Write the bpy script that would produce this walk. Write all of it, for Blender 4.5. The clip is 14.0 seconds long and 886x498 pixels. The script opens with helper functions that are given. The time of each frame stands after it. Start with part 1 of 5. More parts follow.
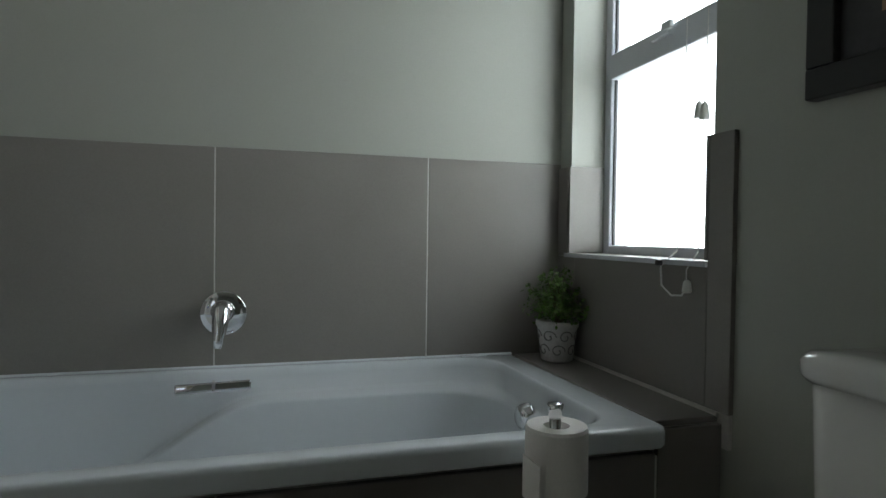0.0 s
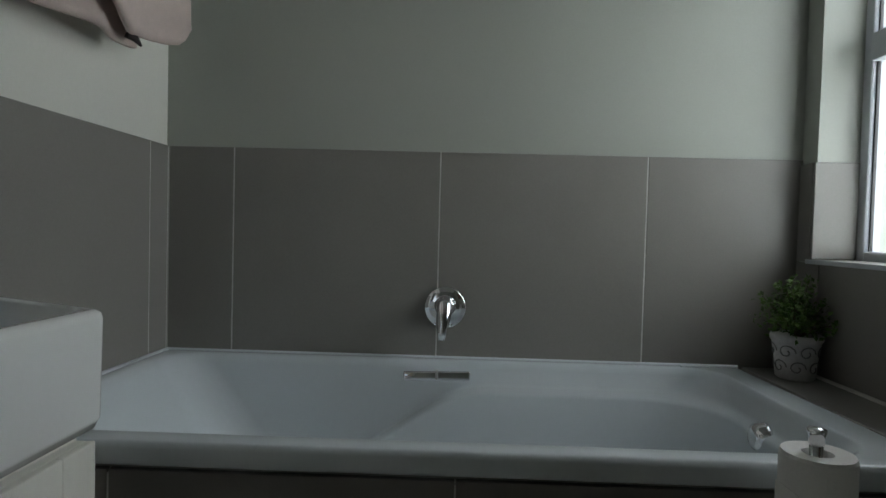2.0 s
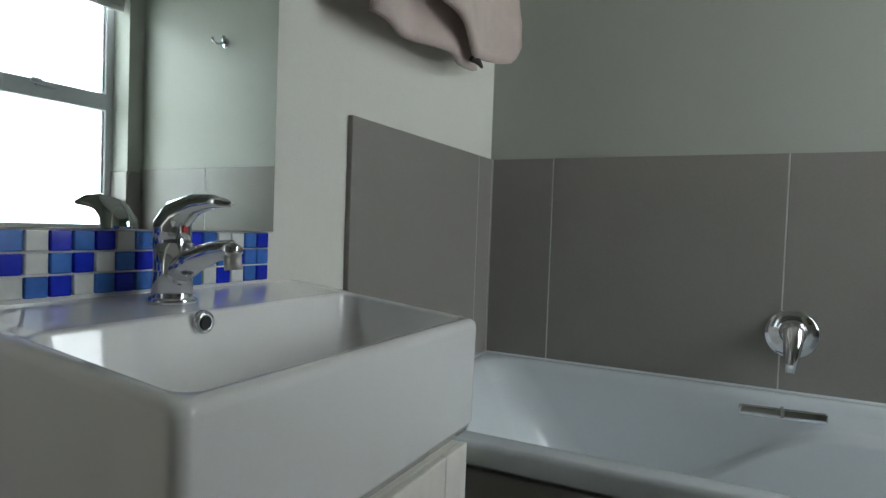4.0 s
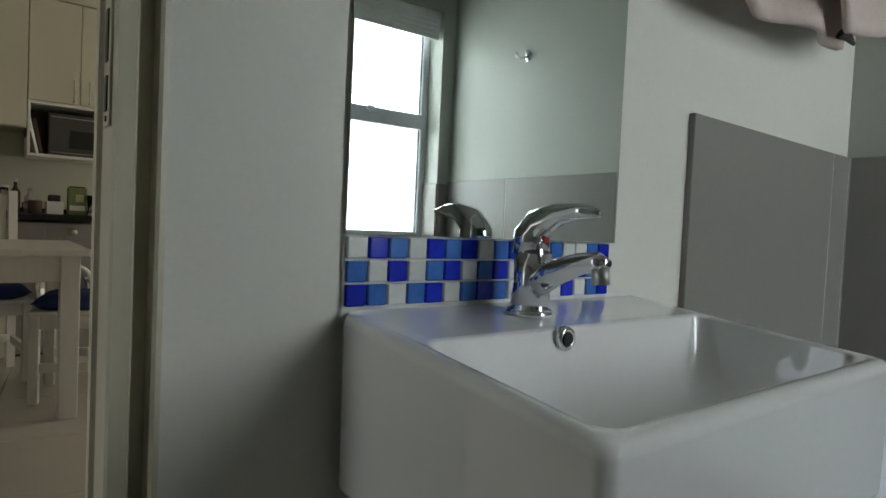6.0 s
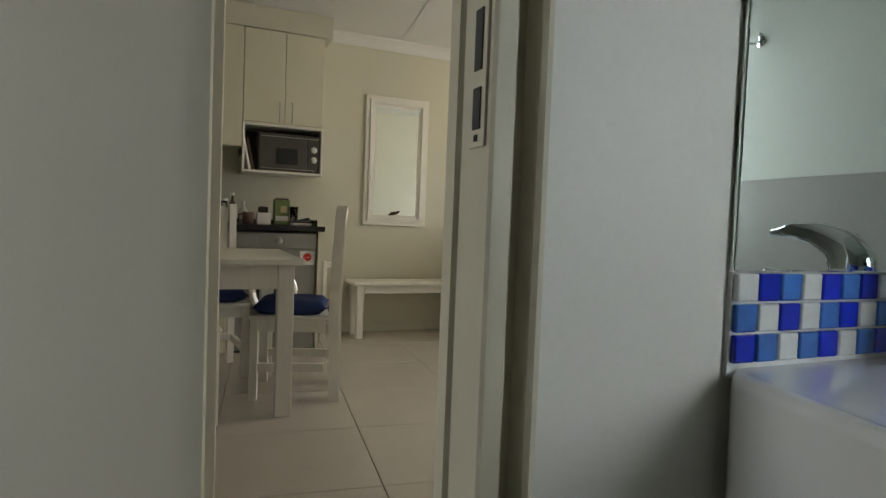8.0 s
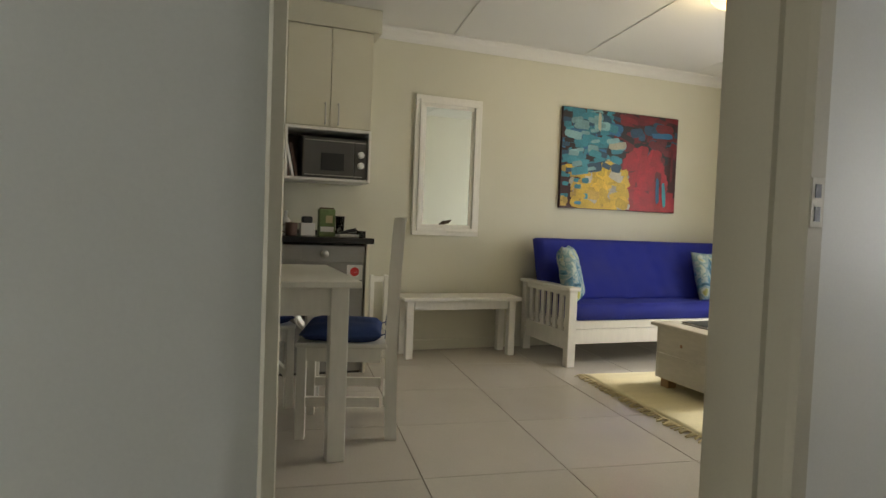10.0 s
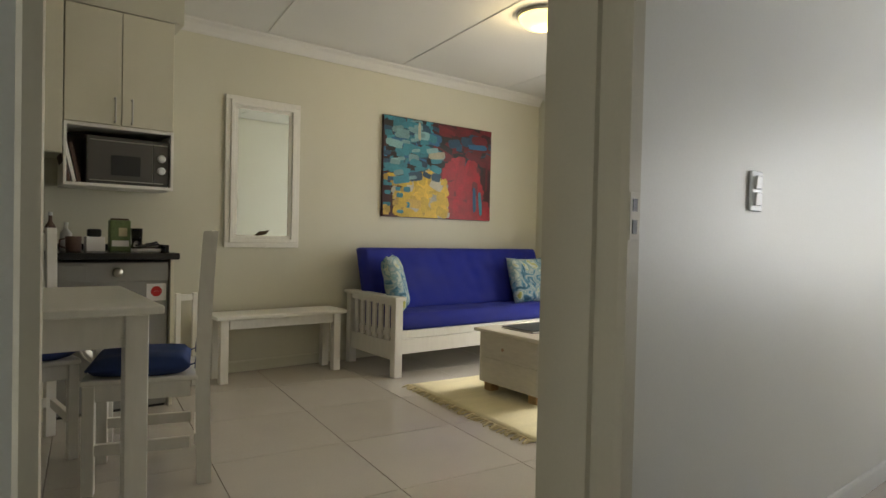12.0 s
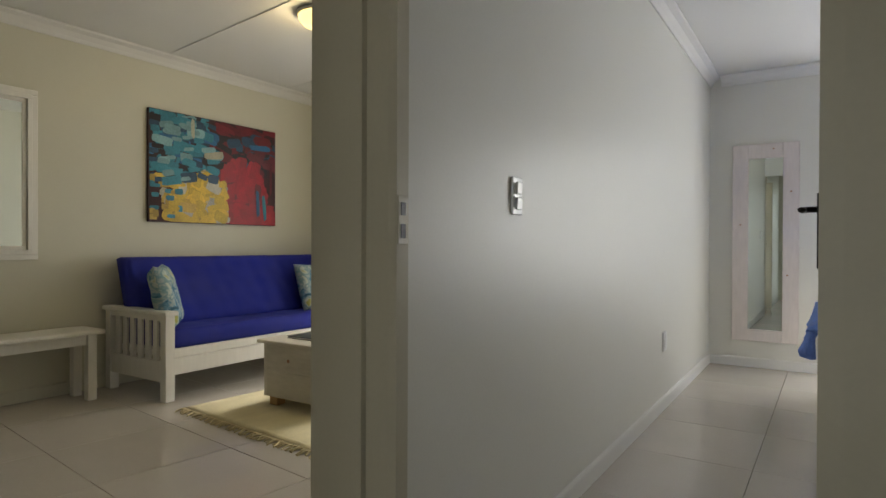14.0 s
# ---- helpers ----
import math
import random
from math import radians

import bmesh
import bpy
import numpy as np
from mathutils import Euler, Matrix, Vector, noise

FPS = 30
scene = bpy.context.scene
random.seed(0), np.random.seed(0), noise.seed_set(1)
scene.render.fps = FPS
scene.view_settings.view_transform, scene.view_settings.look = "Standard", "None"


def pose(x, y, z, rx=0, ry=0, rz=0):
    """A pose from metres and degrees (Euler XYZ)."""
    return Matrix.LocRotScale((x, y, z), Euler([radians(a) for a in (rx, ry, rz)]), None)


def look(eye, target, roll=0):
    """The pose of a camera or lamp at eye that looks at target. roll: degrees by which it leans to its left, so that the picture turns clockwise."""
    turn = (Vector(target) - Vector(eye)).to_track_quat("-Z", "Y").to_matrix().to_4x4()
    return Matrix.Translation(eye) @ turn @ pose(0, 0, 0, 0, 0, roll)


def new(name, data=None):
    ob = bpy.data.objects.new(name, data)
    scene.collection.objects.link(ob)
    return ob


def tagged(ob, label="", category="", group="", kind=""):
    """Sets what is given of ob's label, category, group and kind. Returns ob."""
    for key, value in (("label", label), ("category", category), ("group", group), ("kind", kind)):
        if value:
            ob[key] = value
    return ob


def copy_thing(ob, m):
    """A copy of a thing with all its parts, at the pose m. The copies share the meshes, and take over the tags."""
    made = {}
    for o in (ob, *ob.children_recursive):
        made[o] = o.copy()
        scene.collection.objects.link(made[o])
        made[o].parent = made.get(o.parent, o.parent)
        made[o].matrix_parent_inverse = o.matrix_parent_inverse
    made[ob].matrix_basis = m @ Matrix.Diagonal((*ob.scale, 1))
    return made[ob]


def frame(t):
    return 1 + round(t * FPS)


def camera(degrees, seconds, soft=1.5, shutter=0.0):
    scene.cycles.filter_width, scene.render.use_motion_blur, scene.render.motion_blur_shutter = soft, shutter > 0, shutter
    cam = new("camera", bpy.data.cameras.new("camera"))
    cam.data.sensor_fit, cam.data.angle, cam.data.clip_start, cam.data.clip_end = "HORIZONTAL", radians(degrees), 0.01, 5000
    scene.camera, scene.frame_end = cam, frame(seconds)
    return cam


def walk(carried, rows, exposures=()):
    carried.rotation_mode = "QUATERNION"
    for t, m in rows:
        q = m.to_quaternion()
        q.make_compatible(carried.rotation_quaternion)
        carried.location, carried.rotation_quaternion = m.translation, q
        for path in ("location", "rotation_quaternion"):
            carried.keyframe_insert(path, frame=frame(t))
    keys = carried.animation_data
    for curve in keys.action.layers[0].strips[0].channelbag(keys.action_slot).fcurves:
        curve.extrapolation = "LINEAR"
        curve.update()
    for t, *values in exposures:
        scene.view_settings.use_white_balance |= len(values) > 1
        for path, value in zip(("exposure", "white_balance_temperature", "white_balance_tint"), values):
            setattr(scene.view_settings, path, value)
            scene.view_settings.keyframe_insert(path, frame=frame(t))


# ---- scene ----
cam = camera(73.44, 14.0)
PATH = [
    (0.0, pose(0.016, -0.055, 0.924, 88.86, -0.77, -16.46)),
    (0.5, pose(-0.007, -0.051, 0.919, 88.86, -0.99, -13.20)),
    (1.0, pose(-0.026, -0.046, 0.918, 88.79, -1.14, -8.77)),
    (1.5, pose(-0.052, -0.052, 0.923, 88.50, -1.36, -4.58)),
    (2.0, pose(-0.068, -0.064, 0.932, 88.25, -1.52, 1.38)),
    (2.5, pose(-0.079, -0.062, 0.936, 88.29, -1.68, 8.06)),
    (3.0, pose(-0.123, -0.070, 0.941, 88.08, -1.86, 13.53)),
    (3.5, pose(-0.158, -0.059, 0.942, 88.00, -1.88, 20.40)),
    (4.0, pose(-0.218, -0.051, 0.940, 88.08, -2.06, 26.76)),
    (4.2, pose(-0.234, -0.047, 0.935, 88.32, -2.10, 29.70)),
    (6.5, pose(-0.387, -0.091, 0.941, 87.53, -2.65, 57.04)),
    (7.0, pose(-0.431, -0.130, 0.950, 87.47, -2.53, 61.19)),
    (7.5, pose(-0.487, -0.150, 0.956, 87.60, -2.45, 64.55)),
    (8.0, pose(-0.556, -0.180, 0.955, 87.57, -2.24, 66.99)),
    (8.5, pose(-0.656, -0.202, 0.957, 87.68, -2.28, 69.42)),
    (8.7, pose(-0.691, -0.204, 0.963, 87.65, -2.22, 70.43)),
    (10.8, pose(-1.124, -0.193, 1.008, 88.15, -2.06, 68.61)),
    (11.0, pose(-1.129, -0.182, 1.005, 88.32, -1.92, 65.60)),
    (11.5, pose(-1.128, -0.170, 1.014, 88.69, -1.70, 58.68)),
    (12.0, pose(-1.125, -0.167, 1.022, 88.96, -1.31, 52.74)),
    (12.5, pose(-1.121, -0.149, 1.025, 89.25, -1.10, 47.70)),
    (13.0, pose(-1.127, -0.131, 1.028, 89.37, -0.82, 42.92)),
    (13.5, pose(-1.136, -0.114, 1.027, 89.52, -0.64, 37.81)),
    (14.0, pose(-1.133, -0.064, 1.026, 89.64, -0.23, 33.24)),
]
walk(cam, PATH, [(0, -0.5), (1.5, -0.85), (2.5, -0.5), (3.2, -0.15), (4.2, -0.15), (6.5, -0.05), (8.7, 0.3), (10.8, 0.25), (11.5, 0.22), (12.5, 0.0), (14.0, -0.25)])

# ---- light ----
world = bpy.data.worlds.new("sky")
scene.world = world
world.use_nodes = True
wn = world.node_tree.nodes
sky = wn.new("ShaderNodeTexSky")
sky.sky_type, sky.sun_disc = "NISHITA", False
sky.sun_elevation, sky.sun_rotation = radians(41.5), radians(3)
wn["Background"].inputs[1].default_value = 0.12
world.node_tree.links.new(sky.outputs[0], wn["Background"].inputs[0])


def lamp(name, kind, m, energy, colour, **more):
    data = bpy.data.lights.new(name, kind)
    data.energy, data.color = energy, colour
    if kind == "AREA":
        data.shape, data.size, data.size_y = "RECTANGLE", more["size"], more["size_y"]
    elif kind == "SUN":
        data.angle = more["angle"]
    else:
        data.shadow_soft_size = more["radius"]
    ob = new(name, data)
    ob.matrix_world = m
    return ob


lamp("sun", "SUN", look((0, 0, 8.5), (-0.5, -9.6, 0)), 2.6, (1, 0.96, 0.9), angle=radians(6))
# daylight of the sky in the window openings; the hall's is an added fill
lamp("window_daylight", "AREA", look((1.50, 1.45, 1.5), (0, 1.45, 1.5)), 196, (0.92, 0.985, 1.0), size=3.1, size_y=2.4)
lamp("living_daylight", "AREA", look((-3.55, 4.62, 1.15), (-3.55, 0, 0.75)), 25, (1.0, 0.98, 0.93), size=1.9, size_y=1.95)
lamp("bedroom_daylight", "AREA", look((-0.1, 5.83, 1.2), (-0.3, 0, 0.9)), 52, (1.0, 0.98, 0.95), size=1.8, size_y=2.0)
# Fill for the dim hall wall, shining through an invented door opening.
lamp("hall_daylight", "AREA", look((-1.48, -1.98, 1.05), (-1.48, 0, 0.9)), 6.5, (1.0, 0.99, 0.95), size=0.8, size_y=2.0)
lamp("ceiling_bulb", "POINT", pose(-3.86, 2.69, 2.40), 9, (1.0, 0.78, 0.42), radius=0.05)

# ---- materials ----


def mat(name, colour, rough=0.5, metal=0.0, vary=0.08, scale=6.0, bump=0.0, grain=80.0, coat=0.0, island=False, rand=0.0, stretch=(1, 1, 1), spec=0.5):
    m = bpy.data.materials.new(name)
    m.use_nodes = True
    nt = m.node_tree
    b = nt.nodes["Principled BSDF"]
    b.inputs["Roughness"].default_value = rough
    b.inputs["Metallic"].default_value = metal
    b.inputs["Coat Weight"].default_value = coat
    b.inputs["Specular IOR Level"].default_value = spec
    tc = nt.nodes.new("ShaderNodeTexCoord")
    mp = nt.nodes.new("ShaderNodeMapping")
    mp.inputs["Scale"].default_value = stretch
    nt.links.new(tc.outputs["Object"], mp.inputs["Vector"])
    n1 = nt.nodes.new("ShaderNodeTexNoise")
    n1.inputs["Scale"].default_value, n1.inputs["Detail"].default_value = scale, 6
    nt.links.new(mp.outputs[0], n1.inputs["Vector"])
    n2 = nt.nodes.new("ShaderNodeTexNoise")
    n2.inputs["Scale"].default_value, n2.inputs["Detail"].default_value = grain, 4
    nt.links.new(mp.outputs[0], n2.inputs["Vector"])
    add = nt.nodes.new("ShaderNodeMath")
    add.operation = "ADD"
    nt.links.new(n1.outputs[0], add.inputs[0])
    nt.links.new(n2.outputs[0], add.inputs[1])
    rng = nt.nodes.new("ShaderNodeMapRange")
    rng.inputs[1].default_value, rng.inputs[2].default_value = 0.6, 1.4
    rng.inputs[3].default_value, rng.inputs[4].default_value = 1 - vary, 1 + vary
    nt.links.new(add.outputs[0], rng.inputs[0])
    val = rng.outputs[0]
    if rand:
        src = nt.nodes.new("ShaderNodeNewGeometry").outputs["Random Per Island"] if island else nt.nodes.new("ShaderNodeObjectInfo").outputs["Random"]
        r2 = nt.nodes.new("ShaderNodeMapRange")
        r2.inputs[3].default_value, r2.inputs[4].default_value = 1 - rand, 1 + rand
        nt.links.new(src, r2.inputs[0])
        mu = nt.nodes.new("ShaderNodeMath")
        mu.operation = "MULTIPLY"
        nt.links.new(val, mu.inputs[0])
        nt.links.new(r2.outputs[0], mu.inputs[1])
        val = mu.outputs[0]
        if not island:
            sh = nt.nodes.new("ShaderNodeMath")
            sh.operation = "MULTIPLY"
            sh.inputs[1].default_value = 41.0
            nt.links.new(src, sh.inputs[0])
            nt.links.new(sh.outputs[0], mp.inputs["Location"])
    vm = nt.nodes.new("ShaderNodeVectorMath")
    vm.operation = "SCALE"
    vm.inputs[0].default_value = colour
    nt.links.new(val, vm.inputs["Scale"])
    nt.links.new(vm.outputs[0], b.inputs["Base Color"])
    rr = nt.nodes.new("ShaderNodeMapRange")
    rr.inputs[1].default_value, rr.inputs[2].default_value = 0.3, 0.7
    rr.inputs[3].default_value, rr.inputs[4].default_value = rough * 0.88, min(1, rough * 1.12)
    nt.links.new(n1.outputs[0], rr.inputs[0])
    nt.links.new(rr.outputs[0], b.inputs["Roughness"])
    if bump:
        bp = nt.nodes.new("ShaderNodeBump")
        bp.inputs["Strength"].default_value, bp.inputs["Distance"].default_value = bump, 0.002
        nt.links.new(n2.outputs[0], bp.inputs["Height"])
        nt.links.new(bp.outputs[0], b.inputs["Normal"])
    return m


M = {}
M["wall"] = mat("bathroom_paint", (0.405, 0.42, 0.375), 0.42, vary=0.03, scale=1.5, bump=0.08, grain=160)
# Hall tone; on the bathroom's west wall it puts stronger light into the paint.
M["wall_w"] = mat("hall_and_lit_west_paint", (0.70, 0.69, 0.635), 0.40, vary=0.03, scale=1.5, bump=0.10, grain=140, spec=0.3)
M["wall_l"] = mat("living_paint", (0.62, 0.60, 0.49), 0.5, vary=0.03, scale=1.5, bump=0.08, grain=150)
M["ceiling"] = mat("ceiling_paint", (0.72, 0.71, 0.68), 0.8, vary=0.02, scale=2, bump=0.05)
M["tile"] = mat("grey_wall_tile", (0.235, 0.222, 0.205), 0.36, vary=0.07, scale=5, bump=0.05, grain=220, rand=0.04)
M["grout"] = mat("pale_grout", (0.66, 0.65, 0.62), 0.85, vary=0.1, scale=30)
M["acrylic"] = mat("bath_acrylic", (0.66, 0.705, 0.735), 0.07, vary=0.015, scale=2, coat=0.3)
M["ceramic"] = mat("white_ceramic", (0.80, 0.80, 0.79), 0.045, vary=0.01, scale=2, coat=1.0)
M["chrome"] = mat("chrome", (0.82, 0.83, 0.85), 0.07, 1.0, vary=0.02)
M["steel"] = mat("brushed_steel", (0.5, 0.49, 0.46), 0.32, 1.0, vary=0.05, stretch=(1, 1, 20))
M["silver"] = mat("silver_appliance", (0.33, 0.325, 0.31), 0.4, 0.6, vary=0.04)
M["mirror"] = mat("mirror_silver", (0.80, 0.86, 0.83), 0.012, 1.0, vary=0.0)
M["alu"] = mat("white_aluminium", (0.58, 0.60, 0.64), 0.4, vary=0.03)
M["frame"] = mat("cream_door_frame_enamel", (0.52, 0.48, 0.37), 0.40, vary=0.03, bump=0.05, grain=90)
M["white_wood"] = mat("white_painted_wood", (0.80, 0.78, 0.72), 0.4, vary=0.06, scale=4, bump=0.12, grain=40, stretch=(1, 1, 0.2))
M["pale_wood"] = mat("limewashed_pine", (0.62, 0.58, 0.50), 0.5, vary=0.12, scale=5, bump=0.15, grain=50, stretch=(0.25, 1, 1))
M["pink_wood"] = mat("whitewashed_frame_wood", (0.66, 0.60, 0.575), 0.5, vary=0.08, scale=6, bump=0.12, grain=50, stretch=(1, 1, 0.2))
M["cream"] = mat("cream_melamine", (0.69, 0.655, 0.52), 0.4, vary=0.02)
M["granite"] = mat("black_counter", (0.018, 0.017, 0.018), 0.2, vary=0.5, grain=220)
M["black"] = mat("black_plastic", (0.02, 0.02, 0.022), 0.36, vary=0.1)
M["dark"] = mat("dark_interior", (0.055, 0.035, 0.03), 0.6, vary=0.2)
M["microwave"] = mat("microwave_grey", (0.10, 0.095, 0.09), 0.37, 0.3, vary=0.05)
M["blue_fab"] = mat("royal_blue_cotton", (0.008, 0.016, 0.24), 0.85, vary=0.18, scale=5, bump=0.3, grain=260)
M["navy_fab"] = mat("denim_blue_cushion", (0.03, 0.06, 0.20), 0.9, vary=0.25, scale=9, bump=0.4, grain=200)
M["bed_fab"] = mat("blue_bedspread", (0.12, 0.22, 0.60), 0.85, vary=0.2, scale=6, bump=0.3)
M["floor"] = mat("beige_floor_tile", (0.53, 0.49, 0.435), 0.20, vary=0.05, scale=3, bump=0.03, grain=120, rand=0.03)
M["fgrout"] = mat("floor_grout", (0.24, 0.22, 0.20), 0.9, vary=0.15, scale=20)
M["mos_d"] = mat("deep_blue_glass_tile", (0.012, 0.03, 0.50), 0.12, vary=0.15, scale=40, rand=0.15)
M["mos_l"] = mat("mid_blue_glass_tile", (0.05, 0.16, 0.50), 0.12, vary=0.15, scale=40, rand=0.15)
M["mos_w"] = mat("white_glass_tile", (0.66, 0.68, 0.66), 0.12, vary=0.06, scale=40, rand=0.05)
M["paper"] = mat("toilet_paper", (0.84, 0.82, 0.80), 0.95, vary=0.04, bump=0.3, grain=300)
M["plastic_w"] = mat("white_plastic", (0.78, 0.78, 0.77), 0.36, vary=0.02)
M["gloss_w"] = mat("glossy_white_plastic", (0.80, 0.80, 0.79), 0.12, vary=0.01, coat=0.5)
M["towel"] = mat("pink_beige_towel", (0.56, 0.46, 0.42), 0.95, vary=0.12, scale=25, bump=0.8, grain=400)
M["towel_d"] = mat("towel_hem", (0.05, 0.04, 0.04), 0.9, vary=0.1)
M["leaf"] = mat("box_leaf", (0.07, 0.14, 0.02), 0.45, vary=0.25, scale=20, rand=0.55, island=True)
M["stem"] = mat("brown_stem", (0.06, 0.04, 0.02), 0.8, vary=0.2)
M["soil"] = mat("soil", (0.03, 0.022, 0.015), 0.95, vary=0.3, bump=0.8)
M["stone"] = mat("carved_stone_pot", (0.52, 0.51, 0.50), 0.85, vary=0.18, scale=18, bump=0.6, grain=120)
M["stone_d"] = mat("pot_groove", (0.22, 0.215, 0.21), 0.9, vary=0.2)
M["rug"] = mat("cream_woven_rug", (0.62, 0.55, 0.34), 0.95, vary=0.12, scale=14, bump=0.9, grain=260, stretch=(1, 0.2, 1))
M["fringe"] = mat("rug_fringe", (0.52, 0.44, 0.26), 0.95, vary=0.2, rand=0.2, island=True)
M["raw_wood"] = mat("raw_pine", (0.42, 0.26, 0.11), 0.6, vary=0.15, stretch=(1, 1, 0.2))
M["red"] = mat("red_plastic", (0.55, 0.03, 0.03), 0.4)
M["green"] = mat("green_packaging", (0.15, 0.21, 0.08), 0.45, vary=0.35, scale=25)
M["brown"] = mat("dark_brown_card", (0.10, 0.055, 0.04), 0.6, vary=0.2)
M["pic"] = mat("dark_print", (0.055, 0.055, 0.06), 0.5, vary=0.2)
M["tan"] = mat("tan_print", (0.38, 0.22, 0.14), 0.6, vary=0.15)
M["darkbrass"] = mat("dark_bronze", (0.05, 0.045, 0.04), 0.3, 0.9)
M["cord"] = mat("white_cord", (0.75, 0.75, 0.74), 0.7)
M["blind"] = mat("white_blind_cloth", (0.70, 0.70, 0.69), 0.85, vary=0.04, bump=0.2, grain=300)
M["ground"] = mat("garden_ground", (0.10, 0.13, 0.05), 0.95, vary=0.4, scale=2)
M["opal"] = mat("opal_glass", (0.85, 0.75, 0.5), 0.3)
ob_ = M["opal"].node_tree.nodes["Principled BSDF"]
ob_.inputs["Emission Color"].default_value = (1.0, 0.72, 0.25, 1)
ob_.inputs["Emission Strength"].default_value = 2.2


def glass(name):
    m = bpy.data.materials.new(name)
    m.use_nodes = True
    b = m.node_tree.nodes["Principled BSDF"]
    b.inputs["Roughness"].default_value, b.inputs["IOR"].default_value = 0.0, 1.45
    b.inputs["Transmission Weight"].default_value = 1.0
    b.inputs["Base Color"].default_value = (0.97, 0.99, 1.0, 1)
    return m


M["glass"] = glass("clear_glass")


def cushion_print():
    """Sea print: pale waves, teal patches, a warm arc."""
    m = mat("sea_print_cotton", (0.5, 0.6, 0.62), 0.9, bump=0.3, grain=250)
    nt = m.node_tree
    tc = nt.nodes.new("ShaderNodeTexCoord")
    w = nt.nodes.new("ShaderNodeTexNoise")
    w.inputs["Scale"].default_value, w.inputs["Detail"].default_value, w.inputs["Distortion"].default_value = 9, 4, 1.2
    nt.links.new(tc.outputs["Object"], w.inputs["Vector"])
    cr = nt.nodes.new("ShaderNodeValToRGB")
    e = cr.color_ramp.elements
    e[0].position, e[0].color = 0.34, (0.03, 0.10, 0.16, 1)
    e[1].position, e[1].color = 0.62, (0.55, 0.60, 0.55, 1)
    for p, c in ((0.42, (0.10, 0.25, 0.36, 1)), (0.48, (0.40, 0.46, 0.46, 1)), (0.56, (0.16, 0.30, 0.33, 1)), (0.68, (0.40, 0.40, 0.12, 1))):
        k = e.new(p)
        k.color = c
    nt.links.new(w.outputs[0], cr.inputs[0])
    nt.links.new(cr.outputs[0], nt.nodes["Principled BSDF"].inputs["Base Color"])
    return m


M["sea"] = cushion_print()

# ---- mesh helpers ----


def mesh_object(name, bm, material, smooth=False):
    bmesh.ops.recalc_face_normals(bm, faces=bm.faces[:])
    me = bpy.data.meshes.new(name)
    bm.to_mesh(me)
    bm.free()
    for mm in (material if isinstance(material, (list, tuple)) else [material]):
        me.materials.append(mm)
    if smooth:
        for p in me.polygons:
            p.use_smooth = True
    return new(name, me)


def part(name, bm, material, parent, label="", smooth=False):
    ob = mesh_object(name, bm, material, smooth)
    ob.parent = parent
    if label:
        tagged(ob, label)
    return ob


def crisp(ob):
    """Keeps broad faces flat and lets only the narrow rounded edges turn."""
    wn_ = ob.modifiers.new("weighted", "WEIGHTED_NORMAL")
    wn_.weight = 90
    return ob


def thing(name, label, category, at=(0, 0, 0), group="", kind=""):
    e = new(name)
    e.location = at
    return tagged(e, label, category, group, kind)


def box(x0, x1, y0, y1, z0, z1, bevel=0.0, bm=None, seg=2):
    b2 = bmesh.new()
    bmesh.ops.create_cube(b2, size=1)
    for v in b2.verts:
        v.co = Vector((x0 + (v.co.x + 0.5) * (x1 - x0), y0 + (v.co.y + 0.5) * (y1 - y0), z0 + (v.co.z + 0.5) * (z1 - z0)))
    if bevel:
        bmesh.ops.bevel(b2, geom=b2.edges[:], offset=bevel, segments=seg, affect="EDGES", profile=0.5)
    return merge(bm, b2)


def merge(bm, b2):
    if bm is None:
        return b2
    me = bpy.data.meshes.new("tmp")
    b2.to_mesh(me)
    b2.free()
    bm.from_mesh(me)
    bpy.data.meshes.remove(me)
    return bm


def tube(points, r, seg=10, bm=None, cap=True):
    """A round bar along points; r is one radius or one per point."""
    b2 = bmesh.new()
    pts = [Vector(p) for p in points]
    rs = r if isinstance(r, (list, tuple)) else [r] * len(pts)
    rings, side = [], None
    for i, p in enumerate(pts):
        d = (pts[min(i + 1, len(pts) - 1)] - pts[max(i - 1, 0)]).normalized()
        if side is None:
            side = d.orthogonal().normalized()
        side = (side - d * side.dot(d)).normalized()
        up = d.cross(side)
        rings.append([b2.verts.new(p + rs[i] * (math.cos(a) * side + math.sin(a) * up)) for a in (2 * math.pi * k / seg for k in range(seg))])
    for a, b in zip(rings, rings[1:]):
        for k in range(seg):
            b2.faces.new((a[k], a[(k + 1) % seg], b[(k + 1) % seg], b[k]))
    if cap:
        b2.faces.new(rings[0][::-1])
        b2.faces.new(rings[-1])
    return merge(bm, b2)


def lathe(profile, at, seg=32, bm=None, axis="z"):
    b2 = bmesh.new()
    rings = []
    for r, h in profile:
        ring = []
        for k in range(seg):
            a = 2 * math.pi * k / seg
            c = (r * math.cos(a), r * math.sin(a), h)
            c = c if axis == "z" else (c[0], -c[2], c[1]) if axis == "y" else (c[2], c[0], c[1])
            ring.append(b2.verts.new(Vector(at) + Vector(c)))
        rings.append(ring)
    for a, b in zip(rings, rings[1:]):
        for k in range(seg):
            b2.faces.new((a[k], a[(k + 1) % seg], b[(k + 1) % seg], b[k]))
    b2.faces.new(rings[0][::-1])
    b2.faces.new(rings[-1])
    return merge(bm, b2)


def rrect(x0, x1, y0, y1, r, z, n=8):
    out = []
    for cx, cy, a0 in ((x1 - r, y1 - r, 0), (x0 + r, y1 - r, 90), (x0 + r, y0 + r, 180), (x1 - r, y0 + r, 270)):
        for k in range(n + 1):
            a = radians(a0 + 90 * k / n)
            x, y = cx + r * math.cos(a), cy + r * math.sin(a)
            out.append((x, y, z(x, y) if callable(z) else z))
    return out


